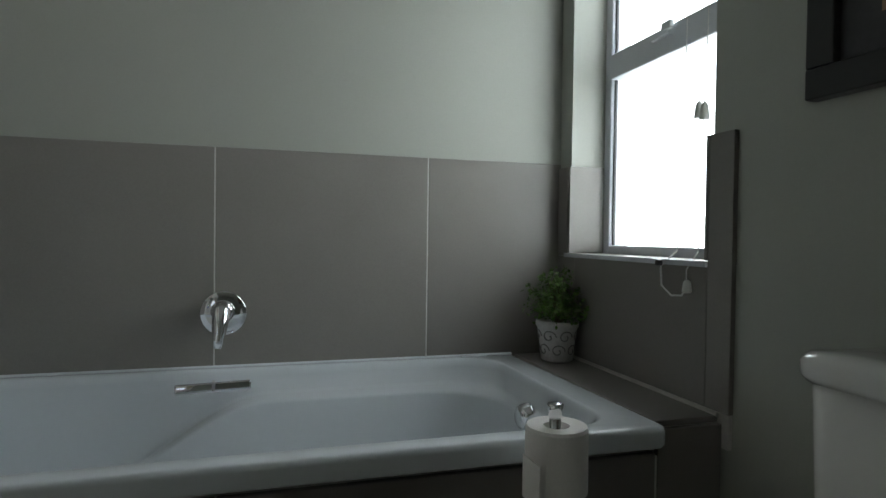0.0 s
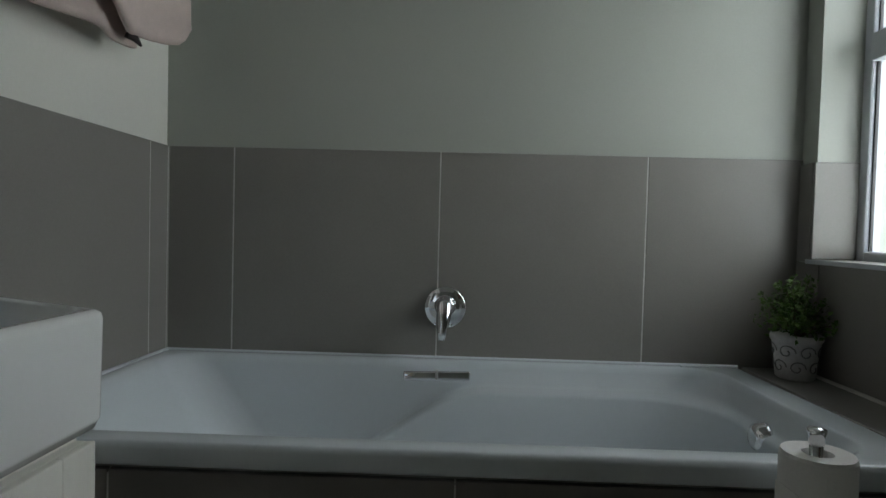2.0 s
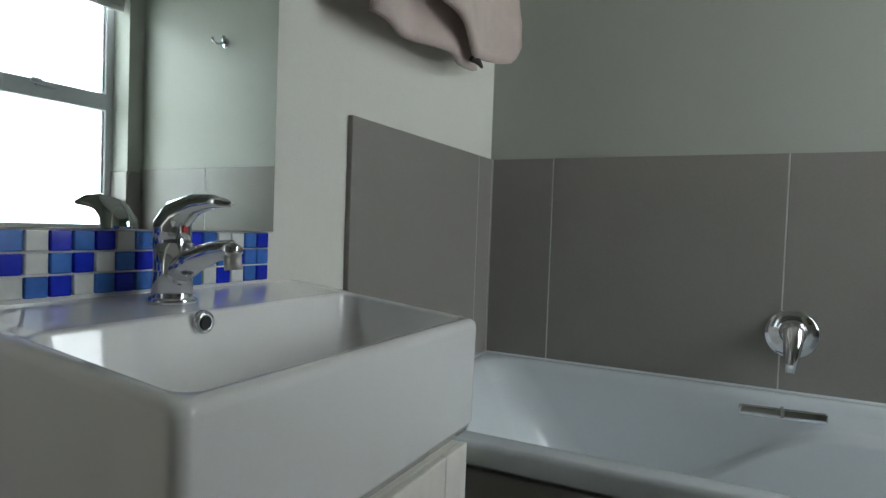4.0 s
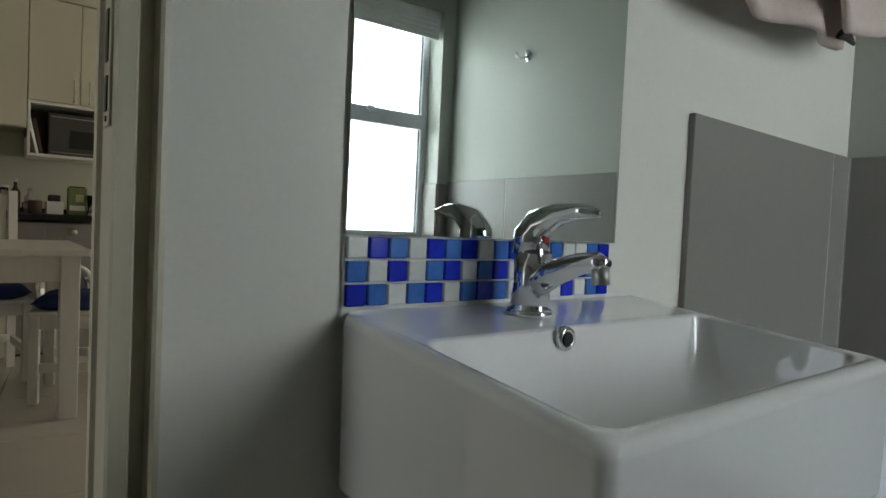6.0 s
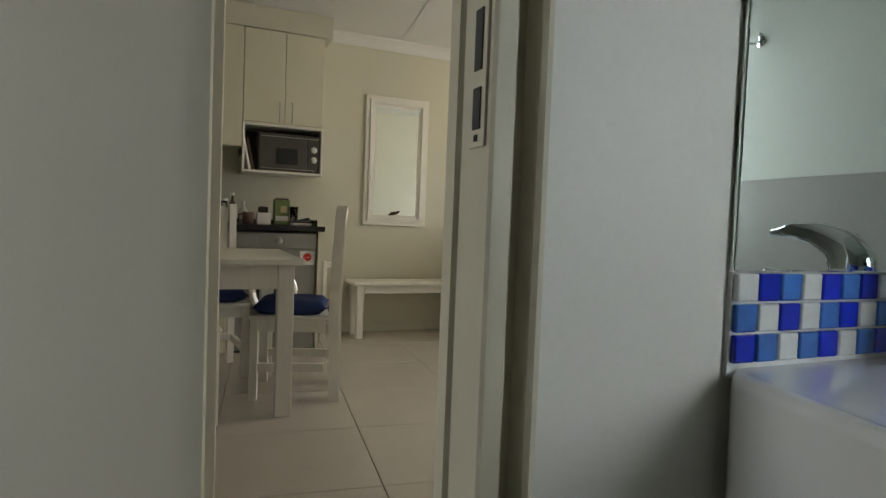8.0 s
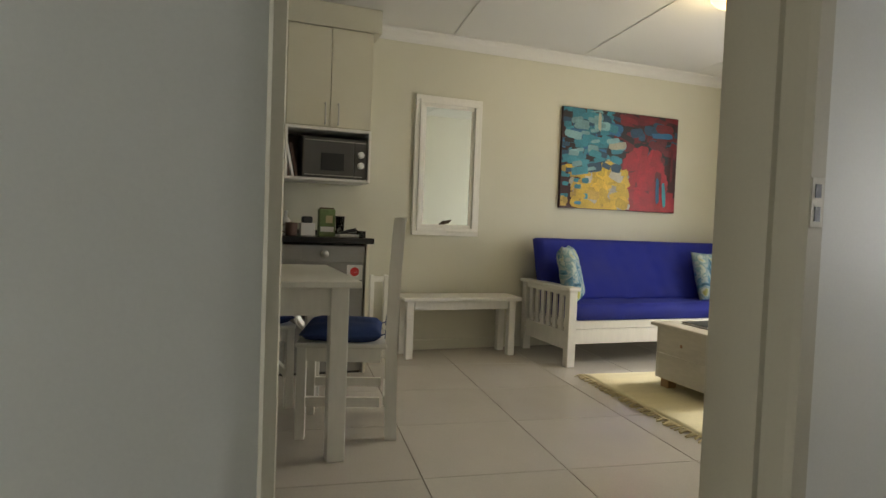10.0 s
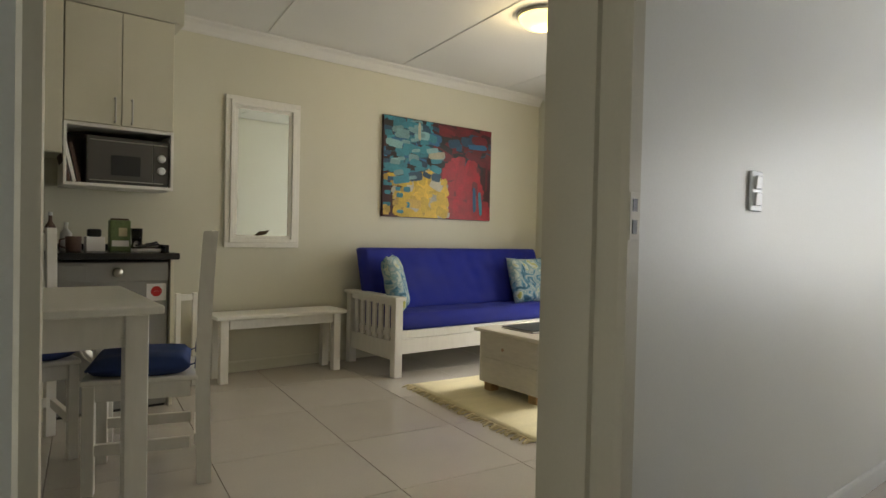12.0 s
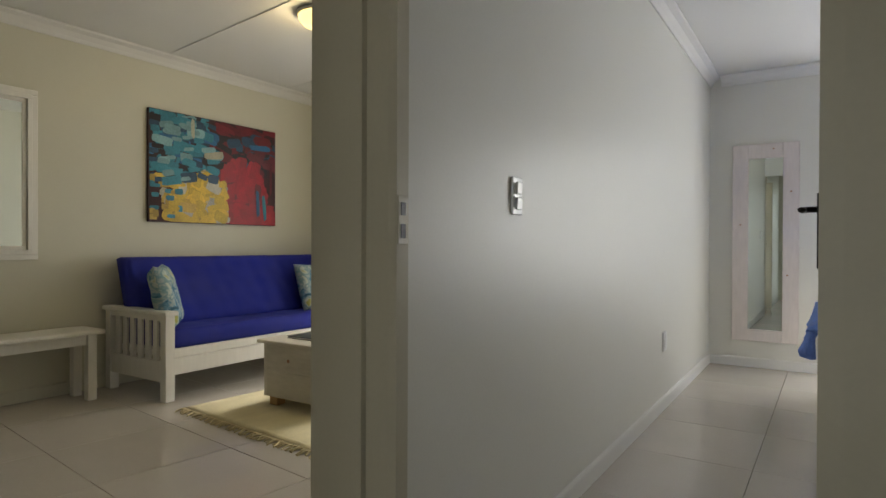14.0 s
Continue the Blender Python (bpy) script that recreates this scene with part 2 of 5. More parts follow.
def loft(rings, cap0=True, cap1=True):
    b2 = bmesh.new()
    vs = [[b2.verts.new(p) for p in ring] for ring in rings]
    n = len(vs[0])
    for a, b in zip(vs, vs[1:]):
        for k in range(n):
            b2.faces.new((a[k], a[(k + 1) % n], b[(k + 1) % n], b[k]))
    if cap0:
        b2.faces.new(vs[0][::-1])
    if cap1:
        b2.faces.new(vs[-1])
    return b2


def pad(x0, x1, y0, y1, z0, z1, n=16, puff=0.35, wob=0.0, pinch=0.0):
    """A stuffed cushion, thickest in the middle."""
    b2 = bmesh.new()
    cx, cy, cz = (x0 + x1) / 2, (y0 + y1) / 2, (z0 + z1) / 2
    layers = []
    for s in (1, -1):
        g = []
        for i in range(n + 1):
            row = []
            for j in range(n + 1):
                u, v = 2 * i / n - 1, 2 * j / n - 1
                t = ((1 - u ** 4) * (1 - v ** 4)) ** puff
                x = cx + u * (x1 - x0) / 2 * (1 - pinch * (1 - v * v))
                y = cy + v * (y1 - y0) / 2 * (1 - pinch * (1 - u * u))
                w = wob * noise.noise(Vector((x * 9, y * 9, s * 3.0))) * t
                row.append(b2.verts.new((x, y, cz + s * (z1 - z0) / 2 * max(t, 0.06) + w)))
            g.append(row)
        layers.append(g)
        for i in range(n):
            for j in range(n):
                b2.faces.new((g[i][j], g[i + 1][j], g[i + 1][j + 1], g[i][j + 1]))
    a, b = layers
    rim = [(i, 0) for i in range(n)] + [(n, j) for j in range(n)] + [(i, n) for i in range(n, 0, -1)] + [(0, j) for j in range(n, 0, -1)]
    for (i, j), (k, m) in zip(rim, rim[1:] + rim[:1]):
        b2.faces.new((a[i][j], a[k][m], b[k][m], b[i][j]))
    return b2


def wall(name, pieces, material, label):
    bm = None
    for p in pieces:
        bm = box(*p, bm=bm)
    return tagged(mesh_object(name, bm, material), label, "wall", kind="structure")


# ---- structure ----
H = 2.5
tagged(mesh_object("ground", box(-300, 300, -300, 300, -0.4, -0.2), M["ground"]), "garden ground outside the windows", "ground", kind="structure")
floor = tagged(mesh_object("floor", box(-5.7, 1.12, -1.9, 5.72, -0.12, -0.012), M["fgrout"]), "floor of beige tiles with dark narrow joints", "floor", kind="structure")
wall("wall_bath_north", [(-0.93, 1.05, 1.676, 1.80, 0, H)], M["wall"], "grey-green painted wall above the bath tiling")
wall("wall_bath_east", [(0.919, 1.12, -1.0, 0.99, 0, H), (0.919, 1.12, 1.603, 1.676, 0, H), (0.919, 1.12, 0.99, 1.603, 0, 0.872), (0.919, 1.12, 0.99, 1.603, 1.98, H)], M["wall"], "grey-green painted wall with the bathroom window opening")
wall("wall_bath_south", [(-1.03, 1.12, -1.1, -1.0, 0, H)], M["wall"], "plain grey-green bathroom wall")
# Same paint as the other bathroom walls, lightened here to brighten the lit wall.
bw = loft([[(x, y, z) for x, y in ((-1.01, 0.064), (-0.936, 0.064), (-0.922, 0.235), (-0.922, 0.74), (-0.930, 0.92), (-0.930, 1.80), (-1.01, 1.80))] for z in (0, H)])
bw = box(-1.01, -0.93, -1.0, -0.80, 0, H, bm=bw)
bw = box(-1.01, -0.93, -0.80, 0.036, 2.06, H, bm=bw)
tagged(mesh_object("wall_bath_west", bw, M["wall_w"]), "wall with basin, mirror and doorway, paint lightened for window light", "wall", kind="structure")
wall("wall_living_west", [(-5.62, -5.51, -1.9, 4.5, 0, H)], M["wall_l"], "pale green living room wall with painting and mirror")
wall("wall_living_north", [(-5.51, -4.5, 4.395, 4.5, 0, H), (-2.6, -2.22, 4.395, 4.5, 0, H), (-4.5, -2.6, 4.395, 4.5, 2.12, H)], M["wall_l"], "pale green living room wall with glazed opening")
wall("wall_living_south", [(-5.51, -1.85, -1.9, -1.8, 0, H), (-1.10, -0.95, -1.9, -1.8, 0, H), (-1.85, -1.10, -1.9, -1.8, 2.1, H)], M["wall_l"], "plain pale green wall closing the kitchen")
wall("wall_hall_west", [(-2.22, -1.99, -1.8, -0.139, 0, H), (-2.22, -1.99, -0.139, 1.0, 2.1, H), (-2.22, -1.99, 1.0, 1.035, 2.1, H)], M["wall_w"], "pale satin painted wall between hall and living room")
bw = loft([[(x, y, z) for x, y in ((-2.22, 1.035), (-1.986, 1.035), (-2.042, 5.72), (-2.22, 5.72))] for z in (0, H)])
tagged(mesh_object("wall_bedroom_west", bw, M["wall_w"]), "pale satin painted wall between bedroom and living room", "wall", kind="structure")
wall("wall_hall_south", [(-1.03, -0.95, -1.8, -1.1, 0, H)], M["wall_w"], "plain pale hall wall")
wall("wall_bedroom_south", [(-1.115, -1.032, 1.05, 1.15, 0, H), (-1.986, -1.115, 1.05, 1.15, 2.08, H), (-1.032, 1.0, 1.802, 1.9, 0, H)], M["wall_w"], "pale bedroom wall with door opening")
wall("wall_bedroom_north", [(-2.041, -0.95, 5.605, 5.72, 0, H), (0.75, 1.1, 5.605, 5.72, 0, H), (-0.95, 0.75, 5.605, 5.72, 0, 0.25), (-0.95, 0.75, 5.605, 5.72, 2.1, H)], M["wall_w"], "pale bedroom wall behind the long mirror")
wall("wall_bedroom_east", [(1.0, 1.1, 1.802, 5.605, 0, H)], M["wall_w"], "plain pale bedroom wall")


def ceiling(name, x0, x1, y0, y1, label, battens=()):
    bm = box(x0, x1, y0, y1, H + 0.002, H + 0.1)
    for (ax, ay, bx, by) in battens:
        d = Vector((bx - ax, by - ay, 0))
        n = d.normalized().cross(Vector((0, 0, 1))) * 0.011
        b2 = bmesh.new()
        pts = [Vector((ax, ay, 0)) + n, Vector((bx, by, 0)) + n, Vector((bx, by, 0)) - n, Vector((ax, ay, 0)) - n]
        lo = [b2.verts.new(p + Vector((0, 0, H - 0.003))) for p in pts]
        hi = [b2.verts.new(p + Vector((0, 0, H + 0.004))) for p in pts]
        b2.faces.new(lo)
        b2.faces.new(hi[::-1])
        for k in range(4):
            b2.faces.new((lo[k], lo[(k + 1) % 4], hi[(k + 1) % 4], hi[k]))
        bm = merge(bm, b2)
    tagged(mesh_object(name, bm, M["ceiling"]), label, "ceiling", kind="structure")


ceiling("ceiling_bathroom", -1.03, 1.12, -1.1, 1.8, "plain white bathroom ceiling")
ceiling("ceiling_living", -5.62, -2.1, -1.9, 4.5, "white boarded ceiling with flat cover strips", [(-5.51, 1.46, -2.25, 1.03), (-5.51, 2.645, -2.25, 2.25), (-5.51, 3.84, -2.25, 3.45), (-5.51, 0.26, -2.25, -0.17)])
ceiling("ceiling_hall", -1.998, -1.032, -1.9, 1.15, "plain white hall ceiling")
ceiling("ceiling_bedroom", -2.06, 1.1, 1.152, 5.72, "plain white bedroom ceiling")


def moulding(name, a, b, inward, prof, material, label, category):
    """A moulding of the given profile (out from wall, height) between a and b."""
    b2 = bmesh.new()
    ends = []
    for p in (a, b):
        ends.append([b2.verts.new(Vector((p[0], p[1], 0)) + Vector((inward[0], inward[1], 0)) * o + Vector((0, 0, h))) for o, h in prof])
    n = len(prof)
    for k in range(n):
        b2.faces.new((ends[0][k], ends[0][(k + 1) % n], ends[1][(k + 1) % n], ends[1][k]))
    b2.faces.new(ends[0][::-1])
    b2.faces.new(ends[1])
    return tagged(mesh_object(name, b2, material), label, category, kind="structure")


cove = [(0.002, H - 0.085), (0.012, H - 0.085), (0.022, H - 0.06), (0.045, H - 0.03), (0.08, H - 0.014), (0.085, H - 0.001), (0.002, H - 0.001)]
board = [(0.001, 0.001), (0.014, 0.001), (0.014, 0.072), (0.009, 0.082), (0.001, 0.083)]
for nm, a, b, d in (("cornice_living_west", (-5.51, 0.80), (-5.51, 4.393), (1, 0)), ("cornice_living_north", (-5.4, 4.395), (-2.22, 4.395), (0, -1)),
                    ("cornice_bedroom_west", (-1.9875, 1.16), (-2.0405, 5.60), (1, 0)), ("cornice_bedroom_north", (-1.95, 5.605), (0.99, 5.605), (0, -1))):
    moulding(nm, a, b, d, cove, M["ceiling"], "white coved plaster cornice", "cornice")
for nm, a, b, d, mt in (("baseboard_living_west", (-5.51, 0.75), (-5.51, 4.393), (1, 0), "wall_l"), ("baseboard_living_north", (-5.49, 4.395), (-4.52, 4.395), (0, -1), "wall_l"),
                        ("baseboard_hall_west", (-1.9876, 1.17), (-2.0405, 5.60), (1, 0), "ceiling"), ("baseboard_bedroom_north", (-2.024, 5.605), (-0.96, 5.605), (0, -1), "ceiling")):
    moulding(nm, a, b, d, board, M[mt], "painted wooden skirting board", "baseboard")


# ---- door frames ----


def jamb(name, section, z1, label, strikes=()):
    """An upright pressed-steel jamb: section is its outline seen from above."""
    b2 = loft([[(x, y, 0.0) for x, y in section], [(x, y, z1) for x, y in section]])
    ob = tagged(mesh_object(name, b2, M["frame"]), label, "door frame", kind="structure")
    for bx in strikes:
        st = part("strike_plate", box(*bx[0], bevel=0.001), M["frame"], ob, "painted steel strike plate")
        for h in bx[1]:
            part("latch_hole", box(*h), M["black"], st)
    return ob


# bathroom doorway
jamb("door_frame_bathroom_lock_side", [(-1.016, 0.016), (-0.998, 0.016), (-0.996, 0.0205), (-0.949, 0.0215), (-0.946, 0.024), (-0.945, 0.039), (-0.947, 0.041), (-0.961, 0.041), (-0.961, 0.056), (-0.938, 0.056), (-0.934, 0.059), (-0.935, 0.064), (-0.966, 0.064), (-0.966, 0.037), (-1.011, 0.037), (-1.016, 0.050)], 2.06, "cream enamelled steel door frame with strike plate",
     [(((-0.980, -0.954, 0.0188, 0.0225, 1.014, 1.165)), [(-0.972, -0.960, 0.0175, 0.0189, 1.0275, 1.059), (-0.972, -0.960, 0.0175, 0.0189, 1.072, 1.118), (-0.969, -0.964, 0.0178, 0.0189, 1.0185, 1.0235)])])
jamb("door_frame_bathroom_hinge_side", [(-1.045, -0.78), (-0.985, -0.78), (-0.985, -0.794), (-0.925, -0.794), (-0.912, -0.802), (-0.912, -0.832), (-0.928, -0.838), (-0.932, -0.804), (-1.026, -0.804), (-1.032, -0.84), (-1.045, -0.836)], 2.06, "cream enamelled steel door frame hinge side")
# hall opening and bedroom doorway
jamb("door_frame_hall_opening", [(-2.225, -0.136), (-2.03, -0.123), (-1.984, -0.117), (-1.977, -0.120), (-1.975, -0.140), (-1.985, -0.146), (-1.9885, -0.1395), (-2.225, -0.1395)], 2.1, "cream enamelled steel edge of the hall opening")
jamb("door_frame_bedroom_lock_side", [(-2.225, 1.0), (-2.06, 1.0), (-2.055, 1.012), (-1.99, 1.012), (-1.968, 1.016), (-1.966, 1.058), (-1.982, 1.062), (-1.985, 1.034), (-2.225, 1.034)], 2.1, "cream enamelled steel door frame with strike plate",
     [(((-1.969, -1.9645, 1.018, 1.054, 1.028, 1.140)), [(-1.966, -1.963, 1.027, 1.045, 1.042, 1.075), (-1.966, -1.963, 1.027, 1.045, 1.095, 1.125)])])
jamb("door_frame_bedroom_hinge_side", [(-1.151, 1.03), (-1.118, 1.026), (-1.03, 1.026), (-1.03, 1.048), (-1.113, 1.048), (-1.117, 1.152), (-1.151, 1.152), (-1.151, 1.11), (-1.141, 1.106), (-1.141, 1.07), (-1.151, 1.066)], 2.08, "cream enamelled steel door frame hinge side")

door = thing("bedroom_door", "white painted bedroom door standing open", "door", (-1.153, 1.16, 0))
leaf = part("door_leaf", box(0.005, 0.043, 0.0, 0.80, 0.008, 2.03, 0.002), M["white_wood"], door)
plate = part("handle_plate", box(-0.016, 0.005, 0.715, 0.755, 0.965, 1.175, 0.003), M["darkbrass"], leaf, "dark bronze handle plate")
part("lever", tube([(-0.004, 0.735, 1.13), (-0.04, 0.735, 1.13), (-0.05, 0.72, 1.128), (-0.052, 0.63, 1.125)], [0.009, 0.009, 0.0095, 0.007]), M["darkbrass"], leaf, "dark bronze lever handle", True)

# ---- bathroom: bath and ledge ----
bath = thing("bathtub", "white acrylic bathtub set against grey tiles", "bathtub")
X0, X1, Y0, Y1, Z = -0.916, 0.750, 0.893, 1.660, 0.572


def long_ring(x0, x1, y0, y1, r, z, n=10, side=26):
    """A rounded rectangle with points along its long sides; z may follow x."""
    out = []
    for cx, cy, a0, ex, ey in ((x1 - r, y1 - r, 0, x0 + r, y1), (x0 + r, y1 - r, 90, x0, y0 + r), (x0 + r, y0 + r, 180, x1 - r, y0), (x1 - r, y0 + r, 270, x1, y1 - r)):
        for k in range(n + 1):
            a = radians(a0 + 90 * k / n)
            out.append((cx + r * math.cos(a), cy + r * math.sin(a)))
        lx, ly = out[-1]
        out += [(lx + (ex - lx) * k / side, ly + (ey - ly) * k / side) for k in range(1, side)]
    return [(x, y, (z(x) if callable(z) else z) - 0.009 * (y - Y0) / (Y1 - Y0)) for x, y in out]


def arm(k):
    """Height of the arm rest, which runs down to the floor of the tub towards the sloping back."""
    def f(x):
        t = min(1.0, max(0.0, (0.02 - x) / 0.50))
        return Z - k - 0.235 * t * t * (3 - 2 * t)
    return f


rings = [long_ring(X0 + 0.004, X1 - 0.004, Y0 + 0.004, Y1, 0.02, Z - 0.042), long_ring(X0, X1, Y0, Y1, 0.022, Z - 0.036), long_ring(X0, X1, Y0, Y1, 0.022, Z - 0.012), long_ring(X0 + 0.003, X1 - 0.003, Y0 + 0.004, Y1 - 0.003, 0.022, Z - 0.003),
         long_ring(X0 + 0.012, X1 - 0.012, Y0 + 0.012, Y1 - 0.012, 0.024, Z), long_ring(X0 + 0.030, X1 - 0.075, Y0 + 0.050, Y1 - 0.030, 0.09, Z - 0.001),
         long_ring(X0 + 0.040, X1 - 0.083, Y0 + 0.058, Y1 - 0.038, 0.095, Z - 0.006), long_ring(X0 + 0.060, X1 - 0.092, Y0 + 0.064, Y1 - 0.046, 0.10, Z - 0.022),
         long_ring(X0 + 0.235, X1 - 0.106, Y0 + 0.074, Y1 - 0.060, 0.14, arm(0.056)), long_ring(X0 + 0.260, X1 - 0.118, Y0 + 0.090, Y1 - 0.082, 0.16, arm(0.064)), long_ring(X0 + 0.272, X1 - 0.130, Y0 + 0.100, Y1 - 0.108, 0.18, arm(0.069)),
         long_ring(X0 + 0.282, X1 - 0.138, Y0 + 0.106, Y1 - 0.116, 0.19, arm(0.080)), long_ring(X0 + 0.33, X1 - 0.165, Y0 + 0.122, Y1 - 0.130, 0.19, lambda x: min(arm(0.09)(x), Z - 0.24)),
         long_ring(X0 + 0.40, X1 - 0.20, Y0 + 0.135, Y1 - 0.145, 0.18, Z - 0.34), long_ring(X0 + 0.50, X1 - 0.25, Y0 + 0.18, Y1 - 0.19, 0.15, Z - 0.378),
         long_ring(X0 + 0.62, X1 - 0.34, Y0 + 0.25, Y1 - 0.25, 0.10, Z - 0.385)]
crisp(part("bath_shell", loft(rings, cap0=False), M["acrylic"], bath, "glossy white acrylic shell", True))
part("underside", box(X0 + 0.05, X1 - 0.05, Y0 + 0.05, Y1 - 0.05, 0.0, 0.16), M["acrylic"], bath)
grip = part("grab_handle", box(-0.207, -0.022, -0.006, 0.006, -0.013, 0.013, 0.005, seg=3), M["chrome"], bath, "flat chrome grab handle", True)
grip.matrix_basis = pose(0, 1.566, 0.533, -14, -1.5, 0)
for x in (-0.19, -0.04):
    part("handle_foot", tube([(x, 1.566, 0.530), (x, 1.612, 0.522)], [0.007, 0.010], 12), M["chrome"], bath, "", True)
part("handle_band", box(-0.118, -0.110, 1.554, 1.577, 0.522, 0.547, 0.003), M["steel"], bath)
overf = part("overflow_cover", lathe([(0.001, -0.026), (0.018, -0.026), (0.030, -0.018), (0.035, 0.0), (0.035, 0.008)], (0.628, 1.27, 0.487), axis="x"), M["chrome"], bath, "chrome overflow cover", True)
part("corner_vent", box(0.56, 0.64, 1.585, 1.600, Z, Z + 0.006, 0.003), M["acrylic"], bath, "moulded soap recess lip")
tagged(mesh_object("bath_panel_wall", box(-0.92, 0.905, 0.945, 0.975, 0, 0.505), M["grout"]), "tiled apron below the bath rim", "bath panel", kind="structure")
ledge = tagged(mesh_object("bath_ledge", box(0.752, 0.9, 0.955, 1.655, 0, 0.553), M["grout"]), "low tiled ledge between bath and window wall", "ledge", kind="structure")
part("tile", box(0.753, 0.903, 0.945, 1.640, 0.553, 0.566, 0.0015), M["tile"], ledge)
part("sealant", tube([(0.902, 0.945, 0.567), (0.902, 1.655, 0.567)], 0.005, 6), M["grout"], ledge)
seal = thing("bath_sealant", "white silicone bead along bath and wall", "sealant", kind="structure")
part("sealant_bead", tube([(-0.912, 1.660, Z - 0.010), (0.75, 1.660, Z - 0.010)], 0.006, 6), M["acrylic"], seal)
part("sealant_bead", tube([(-0.914, 0.93, Z - 0.001), (-0.914, 1.660, Z - 0.010)], 0.006, 6), M["acrylic"], seal)

mixer = thing("bath_mixer", "chrome single lever bath mixer on tiled wall", "mixer tap")
part("cover_plate", lathe([(0.0765, 0.0), (0.0765, 0.004), (0.072, 0.008), (0.05, 0.010), (0.03, 0.016), (0.001, 0.016)], (-0.097, 1.663, 0.715), 40, axis="y"), M["chrome"], mixer, "round chrome cover plate", True)
for o in mixer.children:
    o.scale = (0.80, 1, 0.80)
    o.location = (-0.097 * 0.20, 0, 0.715 * 0.20 - 0.006)
part("body", lathe([(0.031, 0.0), (0.031, 0.03), (0.028, 0.045), (0.02, 0.052), (0.001, 0.054)], (-0.097, 1.655, 0.718), 28, axis="y"), M["chrome"], mixer, "", True)
part("lever", tube([(-0.097, 1.600, 0.735), (-0.097, 1.588, 0.722), (-0.100, 1.570, 0.690), (-0.103, 1.556, 0.650), (-0.104, 1.552, 0.632)], [0.020, 0.024, 0.020, 0.014, 0.009], 14), M["chrome"], mixer, "teardrop chrome lever", True)

# ---- bathroom: window ----
win = tagged(new("window_1"), "white aluminium window with awning pane above", "window", kind="structure")
XW = 1.03


def bar(name, y0, y1, z0, z1, parent, d=0.045, x=XW, b=0.004):
    return part(name, box(x, x + d, y0, y1, z0, z1, b), M["alu"], parent)


fy0, fy1, fz0, fz1 = 0.992, 1.601, 0.876, 1.978
wf = bar("window_frame", fy0, fy0 + 0.035, fz0, fz1, win)
bar("window_frame", fy1 - 0.035, fy1, fz0, fz1, win)
bar("window_frame", fy0 + 0.035, fy1 - 0.035, fz0, fz0 + 0.03, win)
bar("window_frame", fy0 + 0.035, fy1 - 0.035, fz1 - 0.035, fz1, win)
bar("transom", fy0 + 0.035, fy1 - 0.035, 1.415, 1.490, win, 0.05, XW - 0.006)
for z0, z1 in ((fz0 + 0.03, 1.415), (1.490, fz1 - 0.035)):
    for y in (fy0 + 0.035, fy1 - 0.040):
        part("glazing_gasket", box(XW + 0.012, XW + 0.022, y, y + 0.005, z0, z1), M["black"], win)
    g = part("pane", box(XW + 0.016, XW + 0.020, fy0 + 0.035, fy1 - 0.035, z0, z1), M["glass"], win)
    g.visible_shadow = False
catch = part("window_catch", box(XW - 0.020, XW - 0.006, 1.27, 1.35, 1.462, 1.478, 0.003), M["alu"], win, "grey peg stay of the awning pane")
part("catch_arm", box(XW - 0.030, XW - 0.018, 1.25, 1.29, 1.470, 1.492, 0.004), M["alu"], catch)
sill = tagged(mesh_object("window_sill", box(0.903, 1.03, 0.996, 1.600, 0.873, 0.880, 0.002), M["tile"]), "grey tiled inner window sill", "sill", kind="structure")
part("edge_trim", box(0.898, 0.905, 0.985, 1.606, 0.868, 0.8805, 0.001), M["alu"], sill, "thin aluminium edge trim")
blind = thing("roman_blind", "white folded roman blind at the window head", "blind")
for i in range(5):
    part("fold", box(0.945 - 0.003 * i, 0.960 + 0.006 * i, 1.0, 1.595, 1.885 - 0.022 * (4 - i) + 0.05, 1.945 - 0.016 * (4 - i) + 0.03, 0.005), M["blind"], blind)
part("head_rail", box(0.94, 0.985, 0.998, 1.598, 1.955, 1.978, 0.002), M["plastic_w"], blind)
for y in (1.055, 1.125):
    part("cord", tube([(0.955, y, 1.95), (0.952, y, 1.40), (0.938, y, 0.90)], 0.0012, 5), M["cord"], blind)
part("cord", tube([(0.938, 1.125, 0.90), (0.892, 1.123, 0.865), (0.889, 1.115, 0.82), (0.889, 1.08, 0.800), (0.889, 1.045, 0.803), (0.889, 1.030, 0.82)], 0.0022, 6), M["cord"], blind)
part("cord", tube([(0.938, 1.055, 0.90), (0.892, 1.035, 0.86), (0.889, 1.03, 0.83)], 0.0014, 6), M["cord"], blind)
part("cord_toggle", lathe([(0.004, 0.012), (0.008, 0.008), (0.011, -0.012), (0.008, -0.016), (0.001, -0.016)], (0.889, 1.028, 0.826), 14), M["plastic_w"], blind, "white plastic cord toggle", True)
part("cord_joiner", box(0.880, 0.894, 1.117, 1.130, 0.865, 0.879, 0.003), M["black"], blind, "small black cord joiner")
part("cord_toggle", lathe([(0.003, 0.02), (0.008, 0.012), (0.012, -0.018), (0.009, -0.02), (0.001, -0.02)], (0.952, 1.060, 1.215), 14), M["plastic_w"], blind, "", True)
part("cord_toggle", lathe([(0.003, 0.02), (0.008, 0.012), (0.012, -0.018), (0.009, -0.02), (0.001, -0.02)], (0.957, 1.084, 1.222), 14), M["plastic_w"], blind, "", True)

